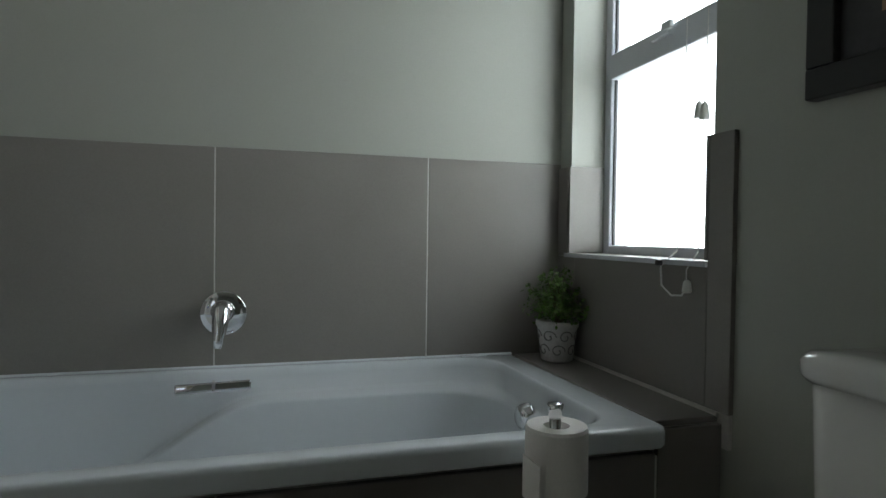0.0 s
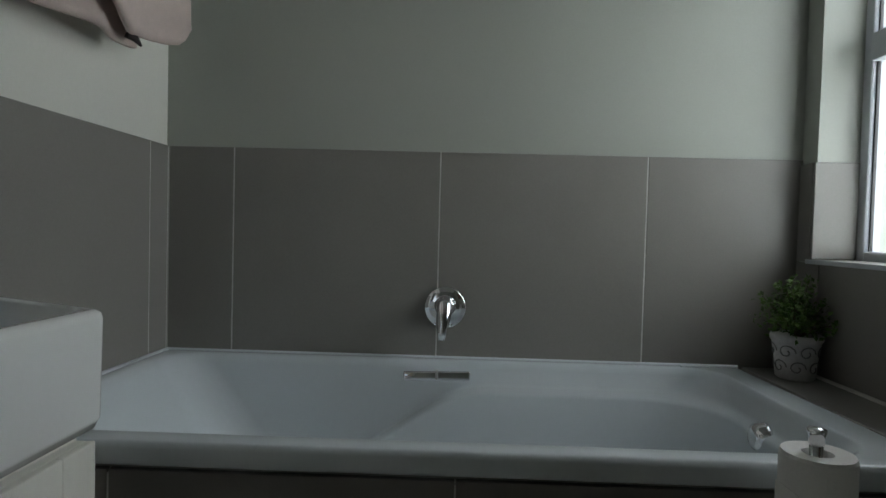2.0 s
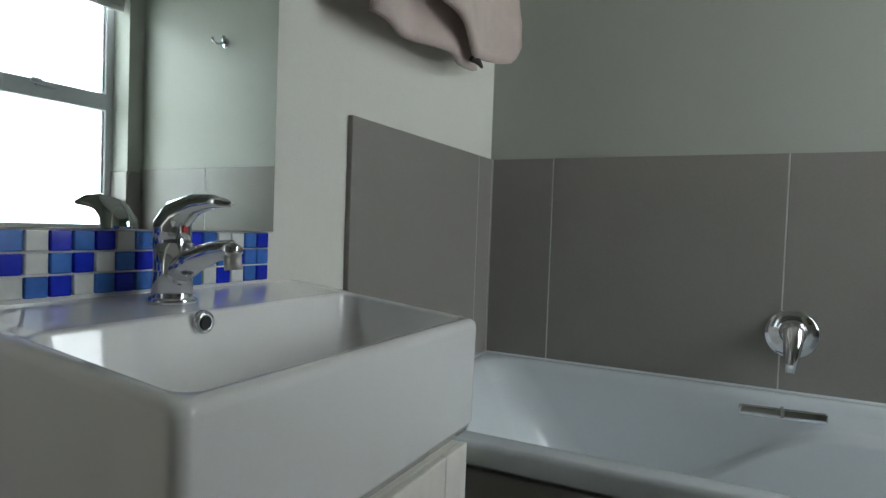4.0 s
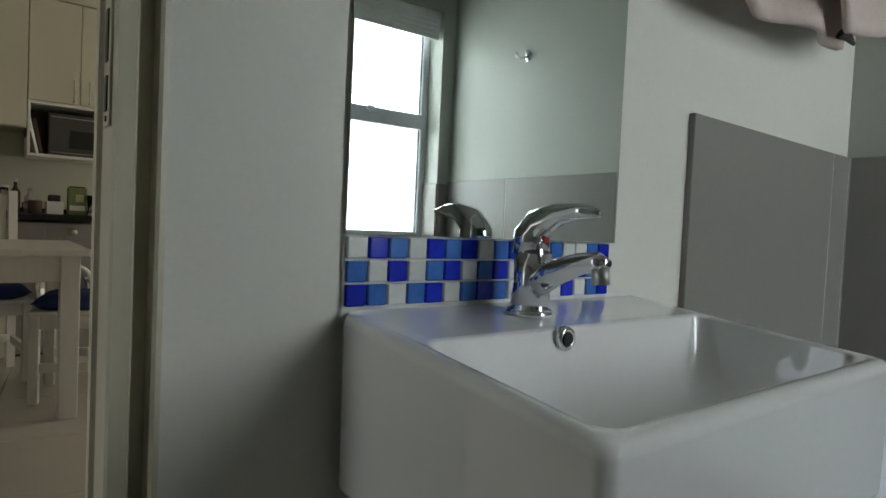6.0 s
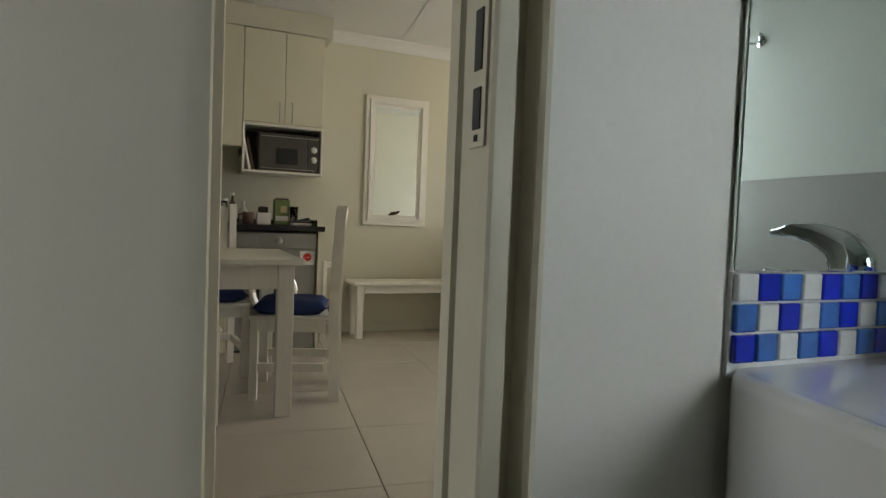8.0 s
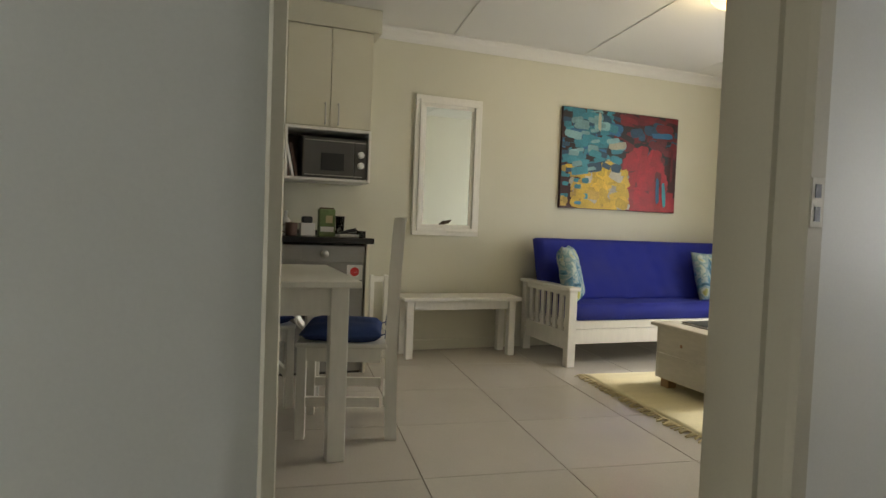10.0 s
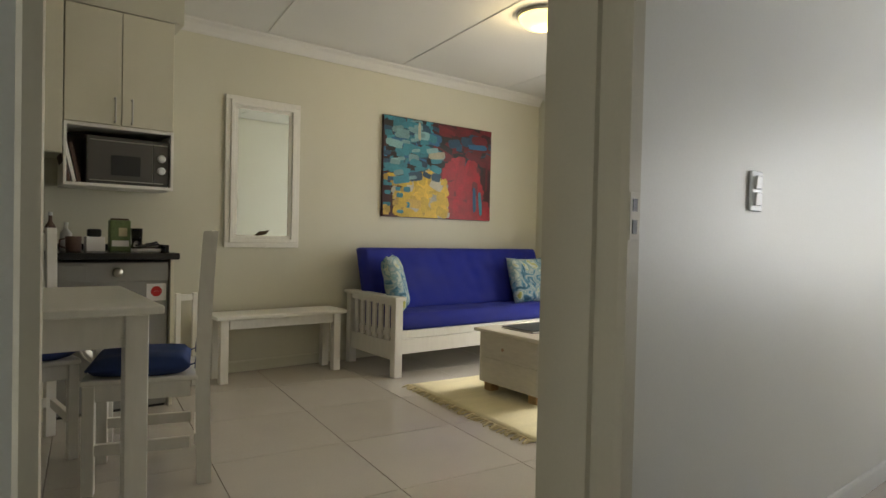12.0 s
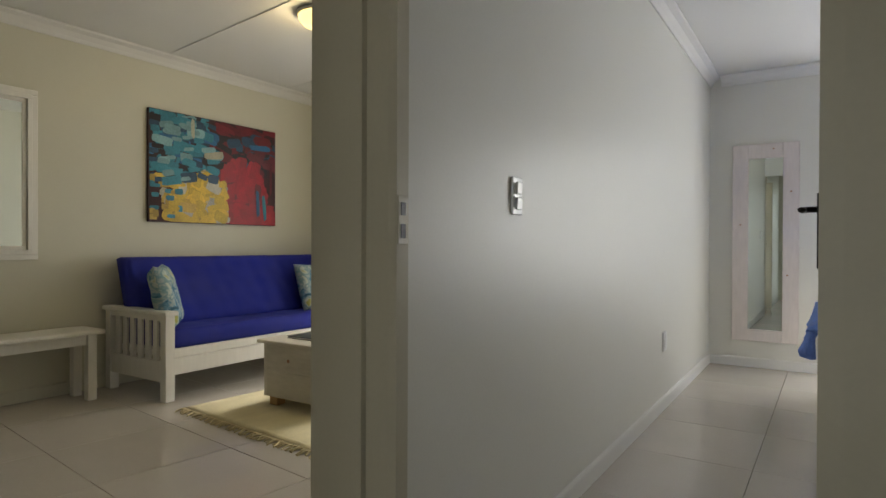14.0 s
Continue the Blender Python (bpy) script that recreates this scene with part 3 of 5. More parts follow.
# ---- bathroom: basin wall ----
mir = thing("wall_mirror", "frameless mirror above the blue mosaic strip", "mirror")
part("mirror_glass", box(0, 0.005, 0, 0.456, 0, 0.675, 0.0012), M["mirror"], mir)
for z in (0.03, 0.64):
    part("mounting_pad", box(-0.010, 0.0, 0.40, 0.43, z, z + 0.02), M["black"], mir)
mir.matrix_basis = pose(-0.9205, 0.2385, 0.925, 0, 0, -1.35)
basin = thing("wash_basin", "white rectangular ceramic wash basin on cabinet", "basin")


def rim(x, y):
    return 0.842 - (x + 0.92) * 0.034 / 0.351


def lower(k):
    return lambda x, y: rim(x, y) - k


bx0, bx1, by0, by1 = -0.918, -0.566, 0.236, 0.773
rings = [rrect(bx0, bx1 - 0.008, by0 + 0.008, by1 - 0.008, 0.012, 0.640), rrect(bx0, bx1 - 0.002, by0 + 0.002, by1 - 0.002, 0.014, 0.655), rrect(bx0, bx1, by0, by1, 0.014, lower(0.012)), rrect(bx0, bx1 - 0.002, by0 + 0.002, by1 - 0.002, 0.014, lower(0.004)),
         rrect(bx0, bx1 - 0.008, by0 + 0.008, by1 - 0.008, 0.012, lower(0)), rrect(-0.800, bx1 - 0.016, by0 + 0.018, by1 - 0.018, 0.022, lower(0)), rrect(-0.796, bx1 - 0.020, by0 + 0.022, by1 - 0.022, 0.024, lower(0.005)),
         rrect(-0.786, bx1 - 0.026, by0 + 0.030, by1 - 0.030, 0.03, lower(0.05)), rrect(-0.772, bx1 - 0.034, by0 + 0.046, by1 - 0.046, 0.04, lower(0.085)), rrect(-0.75, bx1 - 0.055, by0 + 0.085, by1 - 0.085, 0.04, lower(0.105)),
         rrect(-0.70, bx1 - 0.09, by0 + 0.16, by1 - 0.16, 0.03, lower(0.110))]
crisp(part("bowl", loft(rings), M["ceramic"], basin, "glossy white ceramic bowl", True))
ring = part("overflow_ring", lathe([(0.0075, 0.0), (0.0075, 0.006), (0.0125, 0.006), (0.0145, 0.003), (0.0145, -0.002)], (-0.792, 0.455, 0.818), 24, axis="x"), M["chrome"], basin, "chrome overflow ring", True)
part("overflow_hole", lathe([(0.001, 0.007), (0.0075, 0.007), (0.0075, 0.0)], (-0.792, 0.455, 0.818), 16, axis="x"), M["black"], ring)
part("waste", lathe([(0.03, 0.0), (0.028, 0.004), (0.001, 0.005)], (-0.66, 0.50, 0.709), 24), M["chrome"], basin, "chrome basin waste", True)

tap = thing("basin_mixer", "chrome single lever basin mixer tap", "mixer tap")
tx, ty, tz = -0.855, 0.462, 0.836
part("base_ring", lathe([(0.029, 0), (0.029, 0.004), (0.026, 0.008), (0.001, 0.008)], (tx, ty, tz), 28), M["chrome"], tap, "", True)
part("body", tube([(tx, ty, tz + 0.004), (tx + 0.002, ty, tz + 0.04), (tx + 0.002, ty, tz + 0.075)], [0.025, 0.022, 0.0235], 24), M["chrome"], tap, "", True)
part("spout", tube([(tx + 0.005, ty, tz + 0.038), (tx + 0.04, ty, tz + 0.056), (tx + 0.075, ty, tz + 0.068), (tx + 0.098, ty, tz + 0.071), (tx + 0.108, ty, tz + 0.066)], [0.019, 0.016, 0.0125, 0.0115, 0.010], 18), M["chrome"], tap, "", True)
part("aerator", tube([(tx + 0.102, ty, tz + 0.066), (tx + 0.104, ty, tz + 0.047)], 0.010, 18), M["steel"], tap, "", True)
lev = part("lever", tube([(tx - 0.002, ty, tz + 0.074), (tx - 0.001, ty, tz + 0.098), (tx + 0.010, ty, tz + 0.112), (tx + 0.04, ty, tz + 0.124), (tx + 0.07, ty, tz + 0.127), (tx + 0.098, ty, tz + 0.124)], [0.0235, 0.0225, 0.019, 0.013, 0.009, 0.004], 18), M["chrome"], tap, "curved chrome lever", True)
part("hot_mark", lathe([(0.004, 0), (0.0035, 0.002), (0.001, 0.0025)], (tx + 0.021, ty, tz + 0.092), 12, axis="x"), M["red"], lev, "red hot water mark")

van = thing("vanity_cabinet", "white painted vanity cabinet under the basin", "cabinet")
part("body", box(-0.925, -0.602, 0.262, 0.762, 0.0, 0.632, 0.002), M["white_wood"], van)
vd = part("door", box(-0.602, -0.584, 0.266, 0.758, 0.03, 0.622, 0.003), M["white_wood"], van)
for a in ((0.266, 0.336, 0.03, 0.622), (0.688, 0.758, 0.03, 0.622), (0.336, 0.688, 0.03, 0.10), (0.336, 0.688, 0.545, 0.622)):
    part("rail" if a[1] - a[0] > 0.1 else "stile", box(-0.584, -0.572, *a, 0.0025), M["white_wood"], vd)
part("raised_panel", box(-0.586, -0.576, 0.352, 0.672, 0.116, 0.529, 0.006), M["white_wood"], vd)

# ---- bathroom: towel, hook, picture, toilet, paper, plant ----
rail = thing("towel_rail", "chrome towel rail on the painted wall", "towel rail")
part("bar", tube([(-0.86, 0.80, 1.66), (-0.86, 1.50, 1.66)], 0.008), M["chrome"], rail, "", True)
for y in (0.80, 1.50):
    part("bracket", tube([(-0.93, y, 1.66), (-0.855, y, 1.66)], 0.010), M["chrome"], rail, "", True)


def towel_sheet(x, y0, y1, zt, zb, thick, seed):
    """A hanging cloth with soft folds; zb gives the hem's height along y."""
    b2 = bmesh.new()
    n, m = 26, 16
    sides = []
    for s in (0, 1):
        g = []
        for i in range(n + 1):
            row = []
            for j in range(m + 1):
                u, v = i / n, j / m
                y = y0 + (y1 - y0) * u
                z = zt + (zb(u) - zt) * v
                w = 0.016 * v * math.sin(u * 11 + seed) + 0.012 * noise.noise(Vector((u * 4, v * 3, seed)))
                row.append(b2.verts.new((x + w + s * thick, y + 0.01 * noise.noise(Vector((v * 4, seed, u))), z)))
            g.append(row)
        sides.append(g)
        for i in range(n):
            for j in range(m):
                b2.faces.new((g[i][j], g[i + 1][j], g[i + 1][j + 1], g[i][j + 1]))
    a, b = sides
    ring_ = [(i, 0) for i in range(n)] + [(n, j) for j in range(m)] + [(i, m) for i in range(n, 0, -1)] + [(0, j) for j in range(m, 0, -1)]
    for (i, j), (k, l) in zip(ring_, ring_[1:] + ring_[:1]):
        b2.faces.new((a[i][j], a[k][l], b[k][l], b[i][j]))
    return b2


towel = thing("towel", "pinkish beige towel folded over the rail", "towel")
part("back_fold", towel_sheet(-0.845, 0.84, 1.34, 1.675, lambda u: 1.325 + 0.02 * u, 0.014, 1.0), M["towel"], towel, "", True)
part("front_fold", towel_sheet(-0.80, 0.86, 1.475, 1.675, lambda u: 1.47 - 0.12 * min(1, u * 1.6) + 0.035 * max(0, u - 0.62) / 0.38 + 0.05 * max(0, u - 0.9) ** 2 / 0.01, 0.014, 3.0), M["towel"], towel, "", True)
part("hem_loop", tube([(-0.822, 1.27, 1.358), (-0.812, 1.285, 1.35), (-0.806, 1.298, 1.338)], [0.012, 0.008, 0.003], 8), M["towel_d"], towel, "dark hanging loop")

hook = thing("robe_hook", "chrome double robe hook on the bath wall", "hook")
part("rose", lathe([(0.022, 0), (0.020, 0.006), (0.001, 0.008)], (0.385, 1.676, 1.668), 20, axis="y"), M["chrome"], hook, "", True)
for s in (-1, 1):
    part("prong", tube([(0.385, 1.668, 1.668), (0.385 + s * 0.012, 1.650, 1.660), (0.385 + s * 0.028, 1.640, 1.668), (0.385 + s * 0.034, 1.638, 1.686)], [0.006, 0.005, 0.005, 0.007], 10), M["chrome"], hook, "", True)

pic = thing("framed_picture", "dark picture in a wide black frame", "picture")
for a in ((0.22, 0.745, 1.163, 1.215), (0.22, 0.745, 1.63, 1.682), (0.22, 0.272, 1.215, 1.63), (0.693, 0.745, 1.215, 1.63)):
    part("frame_rail", box(0.889, 0.919, *a, 0.003), M["black"], pic, "black wooden frame rail")
part("mat_board", box(0.905, 0.915, 0.272, 0.693, 1.215, 1.63), M["pic"], pic, "dark grey mat board")
part("print", box(0.903, 0.905, 0.34, 0.625, 1.275, 1.57), M["tan"], pic, "tan coloured print")

wc = thing("toilet", "white ceramic close-coupled toilet with cistern", "toilet")
part("cistern", loft([rrect(0.735, 0.917, 0.235, 0.575, 0.05, 0.40), rrect(0.722, 0.917, 0.215, 0.585, 0.055, 0.46), rrect(0.712, 0.917, 0.205, 0.592, 0.06, 0.735)]), M["ceramic"], wc, "", True)
part("cistern_lid", loft([rrect(0.704, 0.917, 0.198, 0.598, 0.06, 0.738), rrect(0.700, 0.917, 0.194, 0.602, 0.06, 0.746), rrect(0.700, 0.917, 0.194, 0.602, 0.06, 0.765), rrect(0.708, 0.915, 0.202, 0.594, 0.06, 0.776), rrect(0.74, 0.90, 0.24, 0.56, 0.05, 0.780)]), M["ceramic"], wc, "", True)
part("pan", loft([rrect(0.42, 0.88, 0.29, 0.51, 0.08, 0.0), rrect(0.42, 0.88, 0.30, 0.50, 0.08, 0.12), rrect(0.34, 0.90, 0.25, 0.55, 0.13, 0.30), rrect(0.28, 0.90, 0.22, 0.58, 0.17, 0.39), rrect(0.29, 0.89, 0.23, 0.57, 0.16, 0.40)]), M["ceramic"], wc, "", True)
part("seat_lid", loft([rrect(0.28, 0.72, 0.22, 0.58, 0.17, 0.402), rrect(0.275, 0.72, 0.215, 0.585, 0.17, 0.42), rrect(0.29, 0.72, 0.23, 0.57, 0.16, 0.435)]), M["plastic_w"], wc, "", True)
part("flush_button", lathe([(0.022, 0), (0.020, 0.004), (0.001, 0.005)], (0.81, 0.40, 0.7801), 20), M["chrome"], wc, "", True)

stand = thing("toilet_roll_stand", "chrome upright toilet roll stand", "roll holder")
rx, ry = 0.460, 0.80
part("base", lathe([(0.075, 0), (0.075, 0.006), (0.06, 0.014), (0.001, 0.016)], (rx, ry, 0)), M["chrome"], stand, "", True)
part("post", tube([(rx, ry, 0.01), (rx, ry, 0.640)], 0.009, 14), M["chrome"], stand, "", True)
part("rest_disc", lathe([(0.038, 0), (0.038, 0.006), (0.001, 0.007)], (rx, ry, 0.508), 24), M["chrome"], stand, "", True)
part("finial", lathe([(0.008, 0), (0.011, 0.006), (0.011, 0.016), (0.013, 0.02), (0.013, 0.026), (0.001, 0.028)], (rx, ry, 0.634), 18), M["chrome"], stand, "chrome knob", True)
prof = [(0.021, 0.002), (0.048, 0.0), (0.0505, 0.004), (0.050, 0.103), (0.048, 0.108), (0.021, 0.107)]
b2 = bmesh.new()
rg = []
for r, h in prof:
    rg.append([b2.verts.new((rx + 0.003 + r * math.cos(2 * math.pi * k / 40), ry + r * math.sin(2 * math.pi * k / 40), 0.518 + h)) for k in range(40)])
for a, b in zip(rg, rg[1:] + rg[:1]):
    for k in range(40):
        b2.faces.new((a[k], a[(k + 1) % 40], b[(k + 1) % 40], b[k]))
paper = thing("toilet_roll", "white toilet paper roll on the stand", "toilet roll")
part("paper", b2, M["paper"], paper)
part("loose_sheet", box(rx - 0.05, rx - 0.0485, ry - 0.05, ry + 0.012, 0.512, 0.58), M["paper"], paper)

plant = thing("potted_plant", "small green bush in a carved grey pot", "plant")
pz = 0.567
px, py = 0.838, 1.520
part("pot", lathe([(0.036, 0.0), (0.042, 0.004), (0.046, 0.05), (0.052, 0.088), (0.056, 0.092), (0.056, 0.104), (0.051, 0.106), (0.048, 0.098), (0.001, 0.096)], (px, py, pz), 40), M["stone"], plant, "carved grey stone pot", True)
for k in range(7):
    a0 = 2 * math.pi * k / 7
    for s in (1, -1):
        pts = []
        for q in range(15):
            th = q * 0.52
            rad = 0.020 * (1 - q / 18)
            hh = 0.048 + s * 0.018 + rad * math.sin(th) * 0.9
            aa = a0 + s * 0.20 + rad * math.cos(th) / 0.048
            R = 0.0445 + (hh - 0.02) * 0.105
            pts.append((px + R * math.cos(aa), py + R * math.sin(aa), pz + hh))
        part("carved_scroll", tube(pts, 0.0016, 5), M["stone_d"], plant)
part("soil", lathe([(0.047, 0.0), (0.001, 0.004)], (px, py, pz + 0.093), 20), M["soil"], plant)
rnd = random.Random(5)
bs, bl = None, bmesh.new()
for k in range(34):
    a, e = rnd.uniform(0, 2 * math.pi), rnd.uniform(0.15, 1.45)
    L = rnd.uniform(0.085, 0.125) * (0.82 + 0.18 * math.sin(e))
    d = Vector((math.cos(a) * math.cos(e), math.sin(a) * math.cos(e), math.sin(e) * 1.02))
    o = Vector((px, py, pz + 0.095))
    pts = [o, o + d * L * 0.5 + Vector((0, 0, 0.014)), o + d * L + Vector((0, 0, 0.010))]
    bs = tube(pts, [0.0016, 0.0012, 0.0006], 4, bm=bs)
    for q in range(44):
        t = rnd.uniform(0.3, 1.04)
        c = o + d * L * t + Vector((rnd.gauss(0, 0.013), rnd.gauss(0, 0.013), 0.012 + rnd.gauss(0, 0.011)))
        n = Vector((rnd.gauss(0, 1), rnd.gauss(0, 1), rnd.gauss(0.5, 1))).normalized()
        u = n.orthogonal().normalized()
        u = (u * math.cos(q) + n.cross(u) * math.sin(q))
        w = n.cross(u)
        s = rnd.uniform(0.0045, 0.0085)
        vs = [bl.verts.new(c + v) for v in (-u * s, w * s * 0.62 + n * s * 0.2, u * s, -w * s * 0.62 + n * s * 0.2)]
        bl.faces.new(vs)
part("stems", bs, M["stem"], plant)
lf = part("leaves", bl, M["leaf"], plant, "many small green leaves")
tagged(lf, kind="stuff")

# ---- hall and bedroom ----
sw = thing("light_switch", "white glossy two-lever wall light switch", "light switch", (-1.9925, 1.64, 1.125))
part("plate", box(0, 0.009, 0, 0.070, 0, 0.122, 0.004, seg=3), M["gloss_w"], sw)
for z in (0.017, 0.067):
    rk = part("rocker", box(0, 0.0075, 0.015, 0.053, 0, 0.040, 0.003), M["gloss_w"], sw)
    rk.matrix_basis = pose(0.0085, 0, z, 0, 5, 0)
out = thing("wall_socket", "white wall socket low on the wall", "socket", (-2.0195, 3.80, 0.365))
part("plate", box(0, 0.009, 0, 0.085, 0, 0.12, 0.003), M["plastic_w"], out)
part("socket_face", box(0.008, 0.014, 0.015, 0.070, 0.02, 0.075, 0.002), M["plastic_w"], out)
part("socket_switch", box(0.008, 0.013, 0.030, 0.055, 0.085, 0.108, 0.002), M["plastic_w"], out)
bm_ = thing("long_mirror", "long mirror in a whitewashed wooden frame", "mirror")
for a in ((-1.854, -1.731, 0.226, 1.888), (-1.476, -1.359, 0.226, 1.888), (-1.731, -1.476, 0.226, 0.325), (-1.731, -1.476, 1.767, 1.888)):
    part("frame_board", box(a[0], a[1], 5.566, 5.603, a[2], a[3], 0.004), M["pink_wood"], bm_)
part("mirror_glass", box(-1.736, -1.470, 5.584, 5.592, 0.316, 1.776), M["mirror"], bm_)
for x, z in ((-1.417, 1.48), (-1.79, 1.21), (-1.44, 0.79), (-1.545, 1.84)):
    part("knot", lathe([(0.008, 0), (0.006, 0.002), (0.001, 0.002)], (x, 5.566, z), 10, axis="y"), M["tan"], bm_)
bed = thing("bed", "bed with a blue bedspread hanging over", "bed")
part("base", box(-1.08, 0.8, 3.05, 4.55, 0.0, 0.36, 0.02), M["white_wood"], bed)
part("mattress", box(-1.12, 0.84, 3.0, 4.6, 0.36, 0.60, 0.05), M["plastic_w"], bed)
cov = pad(-1.19, 0.88, 2.95, 4.63, 0.56, 0.70, 24, 0.15, 0.03)
part("bedspread", cov, M["bed_fab"], bed, "rumpled blue bedspread", True)
b2 = bmesh.new()
cols = []
for i in range(33):
    y = 2.96 + i * 0.05
    w = 0.03 * math.sin(i * 1.3) + 0.02 * noise.noise(Vector((i * 0.4, 0, 0)))
    cols.append([b2.verts.new((-1.17 + w * v - 0.03 * v, y, 0.64 - v * (0.13 + 0.04 * math.sin(i * 0.7)))) for v in (0, 0.35, 0.7, 1)])
for a, b in zip(cols, cols[1:]):
    for k in range(3):
        b2.faces.new((a[k], b[k], b[k + 1], a[k + 1]))
drop = part("bedspread_drop", b2, M["bed_fab"], bed, "hanging side of the bedspread", True)
sol = drop.modifiers.new("thick", "SOLIDIFY")
sol.thickness = 0.008
bed.location = (-0.04, 0.30, 0)



def big_window(name, axis, p, a0, a1, z0, z1, n, label):
    w = tagged(new(name), label, "window", kind="structure")
    step = (a1 - a0) / n

    def bb(u0, u1, za, zb, d0, d1):
        return box(u0, u1, p + d0, p + d1, za, zb, 0.003) if axis == "y" else box(p + d0, p + d1, u0, u1, za, zb, 0.003)
    for k in range(n + 1):
        u = a0 + k * step
        part("window_frame", bb(max(a0, u - 0.03), min(a1, u + 0.03), z0, z1, 0.0, 0.05), M["alu"], w)
    for k in range(n):
        u0, u1 = a0 + k * step + 0.03, a0 + (k + 1) * step - 0.03
        part("window_frame", bb(u0, u1, z0, z0 + 0.05, 0.002, 0.048), M["alu"], w)
        part("window_frame", bb(u0, u1, z1 - 0.05, z1, 0.002, 0.048), M["alu"], w)
        g = part("pane", bb(u0, u1, z0 + 0.05, z1 - 0.05, 0.022, 0.028), M["glass"], w)
        g.visible_shadow = False


big_window("window_2", "y", 4.43, -4.498, -2.602, 0.002, 2.118, 2, "white aluminium glazed living room doors")
# Door out of view, added so that the fill has an opening.
big_window("window_4", "y", -1.86, -1.848, -1.102, 0.002, 2.098, 1, "unseen white aluminium glazed door added to light the hall")
big_window("window_3", "y", 5.64, -0.948, 0.748, 0.252, 2.098, 2, "white aluminium bedroom window")


# ---- kitchen ----


def handle_bar(x, y, z0, z1, parent):
    part("handle", tube([(x, y, z0), (x + 0.028, y, z0), (x + 0.03, y, z0 + 0.006), (x + 0.03, y, z1 - 0.006), (x + 0.028, y, z1), (x, y, z1)], 0.0055, 8), M["steel"], parent, "brushed steel bar handle", True)


cab = thing("wall_cabinet", "cream two-door kitchen wall cabinet", "cabinet")
part("body", box(-5.505, -5.17, 0.157, 0.744, 1.648, 2.33, 0.001), M["cream"], cab)
for y0, y1, hy in ((0.159, 0.449, 0.415), (0.453, 0.742, 0.505)):
    d = part("door", box(-5.17, -5.150, y0, y1, 1.652, 2.326, 0.0025), M["cream"], cab)
    handle_bar(-5.150, hy, 1.67, 1.81, d)
cab2 = thing("wall_cabinet", "deep cream kitchen wall cabinet beside the other", "cabinet")
part("body", box(-5.505, -5.16, -0.75, 0.153, 1.46, 2.33, 0.001), M["cream"], cab2)
for y0, y1 in ((-0.748, -0.302), (-0.298, 0.151)):
    part("door", box(-5.16, -5.140, y0, y1, 1.464, 2.326, 0.0025), M["cream"], cab2)
bulk = tagged(mesh_object("cabinet_bulkhead", box(-5.505, -5.16, -0.75, 0.80, 2.335, 2.498), M["wall_l"]), "painted bulkhead above the cabinets", "bulkhead", kind="structure")

niche = thing("microwave_shelf", "white open shelf box below the cabinet", "shelf")
for a in ((0.157, 0.744, 1.282, 1.300), (0.157, 0.744, 1.628, 1.646), (0.157, 0.173, 1.300, 1.628), (0.728, 0.744, 1.300, 1.628)):
    part("board", box(-5.50, -5.145, *a, 0.001), M["white_wood"], niche)
part("back", box(-5.502, -5.49, 0.173, 0.728, 1.300, 1.628), M["dark"], niche, "dark back of the shelf box")
mw = thing("microwave", "grey microwave oven in the shelf box", "microwave")
part("body", box(-5.485, -5.19, 0.275, 0.722, 1.302, 1.585, 0.004), M["microwave"], mw)
part("door", box(-5.19, -5.165, 0.278, 0.630, 1.310, 1.575, 0.004), M["microwave"], mw)
part("door_window", box(-5.166, -5.162, 0.40, 0.56, 1.355, 1.475, 0.001), M["black"], mw, "dark glass door window")
part("control_panel", box(-5.19, -5.165, 0.633, 0.720, 1.310, 1.575, 0.003), M["microwave"], mw)
part("chrome_trim", box(-5.166, -5.160, 0.290, 0.715, 1.555, 1.561, 0.001), M["steel"], mw)
part("chrome_trim", box(-5.166, -5.160, 0.290, 0.690, 1.317, 1.323, 0.001), M["steel"], mw)
for z in (1.40, 1.475):
    part("dial", lathe([(0.024, 0), (0.024, 0.014), (0.018, 0.018), (0.001, 0.018)], (-5.166, 0.678, z), 20, axis="x"), M["plastic_w"], mw, "pale round dial", True)
for k in range(3):
    bk = thing("cookbook", "thin book leaning beside the microwave", "book", group="books beside the microwave")
    part("cover", box(-5.42, -5.17, 0.0, 0.018, 0.0, 0.27 - 0.02 * k, 0.002), M["brown"] if k != 1 else M["paper"], bk)
    bk.matrix_basis = pose(0, 0.180 + 0.026 * k, 1.302, 12, 0, 0)

top = thing("kitchen_counter", "black polished kitchen counter top", "counter")
part("slab", box(-5.505, -4.82, -0.75, 0.715, 0.862, 0.900, 0.006), M["granite"], top)
part("upstand", box(-5.505, -5.49, -0.75, 0.68, 0.900, 0.935, 0.002), M["granite"], top)
part("upstand", box(-5.49, -4.90, 0.655, 0.672, 0.900, 0.945, 0.003), M["granite"], top)
side = thing("counter_end_panel", "cream end panel carrying the counter", "panel")
part("panel", box(-5.50, -4.86, 0.672, 0.690, 0.0, 0.861, 0.001), M["cream"], side)
wm = thing("washing_machine", "silver front-loading washing machine under the counter", "washing machine")
part("body", box(-5.46, -4.885, 0.068, 0.664, 0.012, 0.85, 0.006), M["silver"], wm)
part("control_fascia", box(-4.886, -4.868, 0.070, 0.662, 0.735, 0.845, 0.004), M["silver"], wm)
part("program_dial", lathe([(0.026, 0), (0.025, 0.018), (0.001, 0.02)], (-4.868, 0.40, 0.79), 24, axis="x"), M["steel"], wm, "round program dial", True)
part("detergent_drawer", box(-4.869, -4.864, 0.09, 0.25, 0.748, 0.832, 0.003), M["silver"], wm)
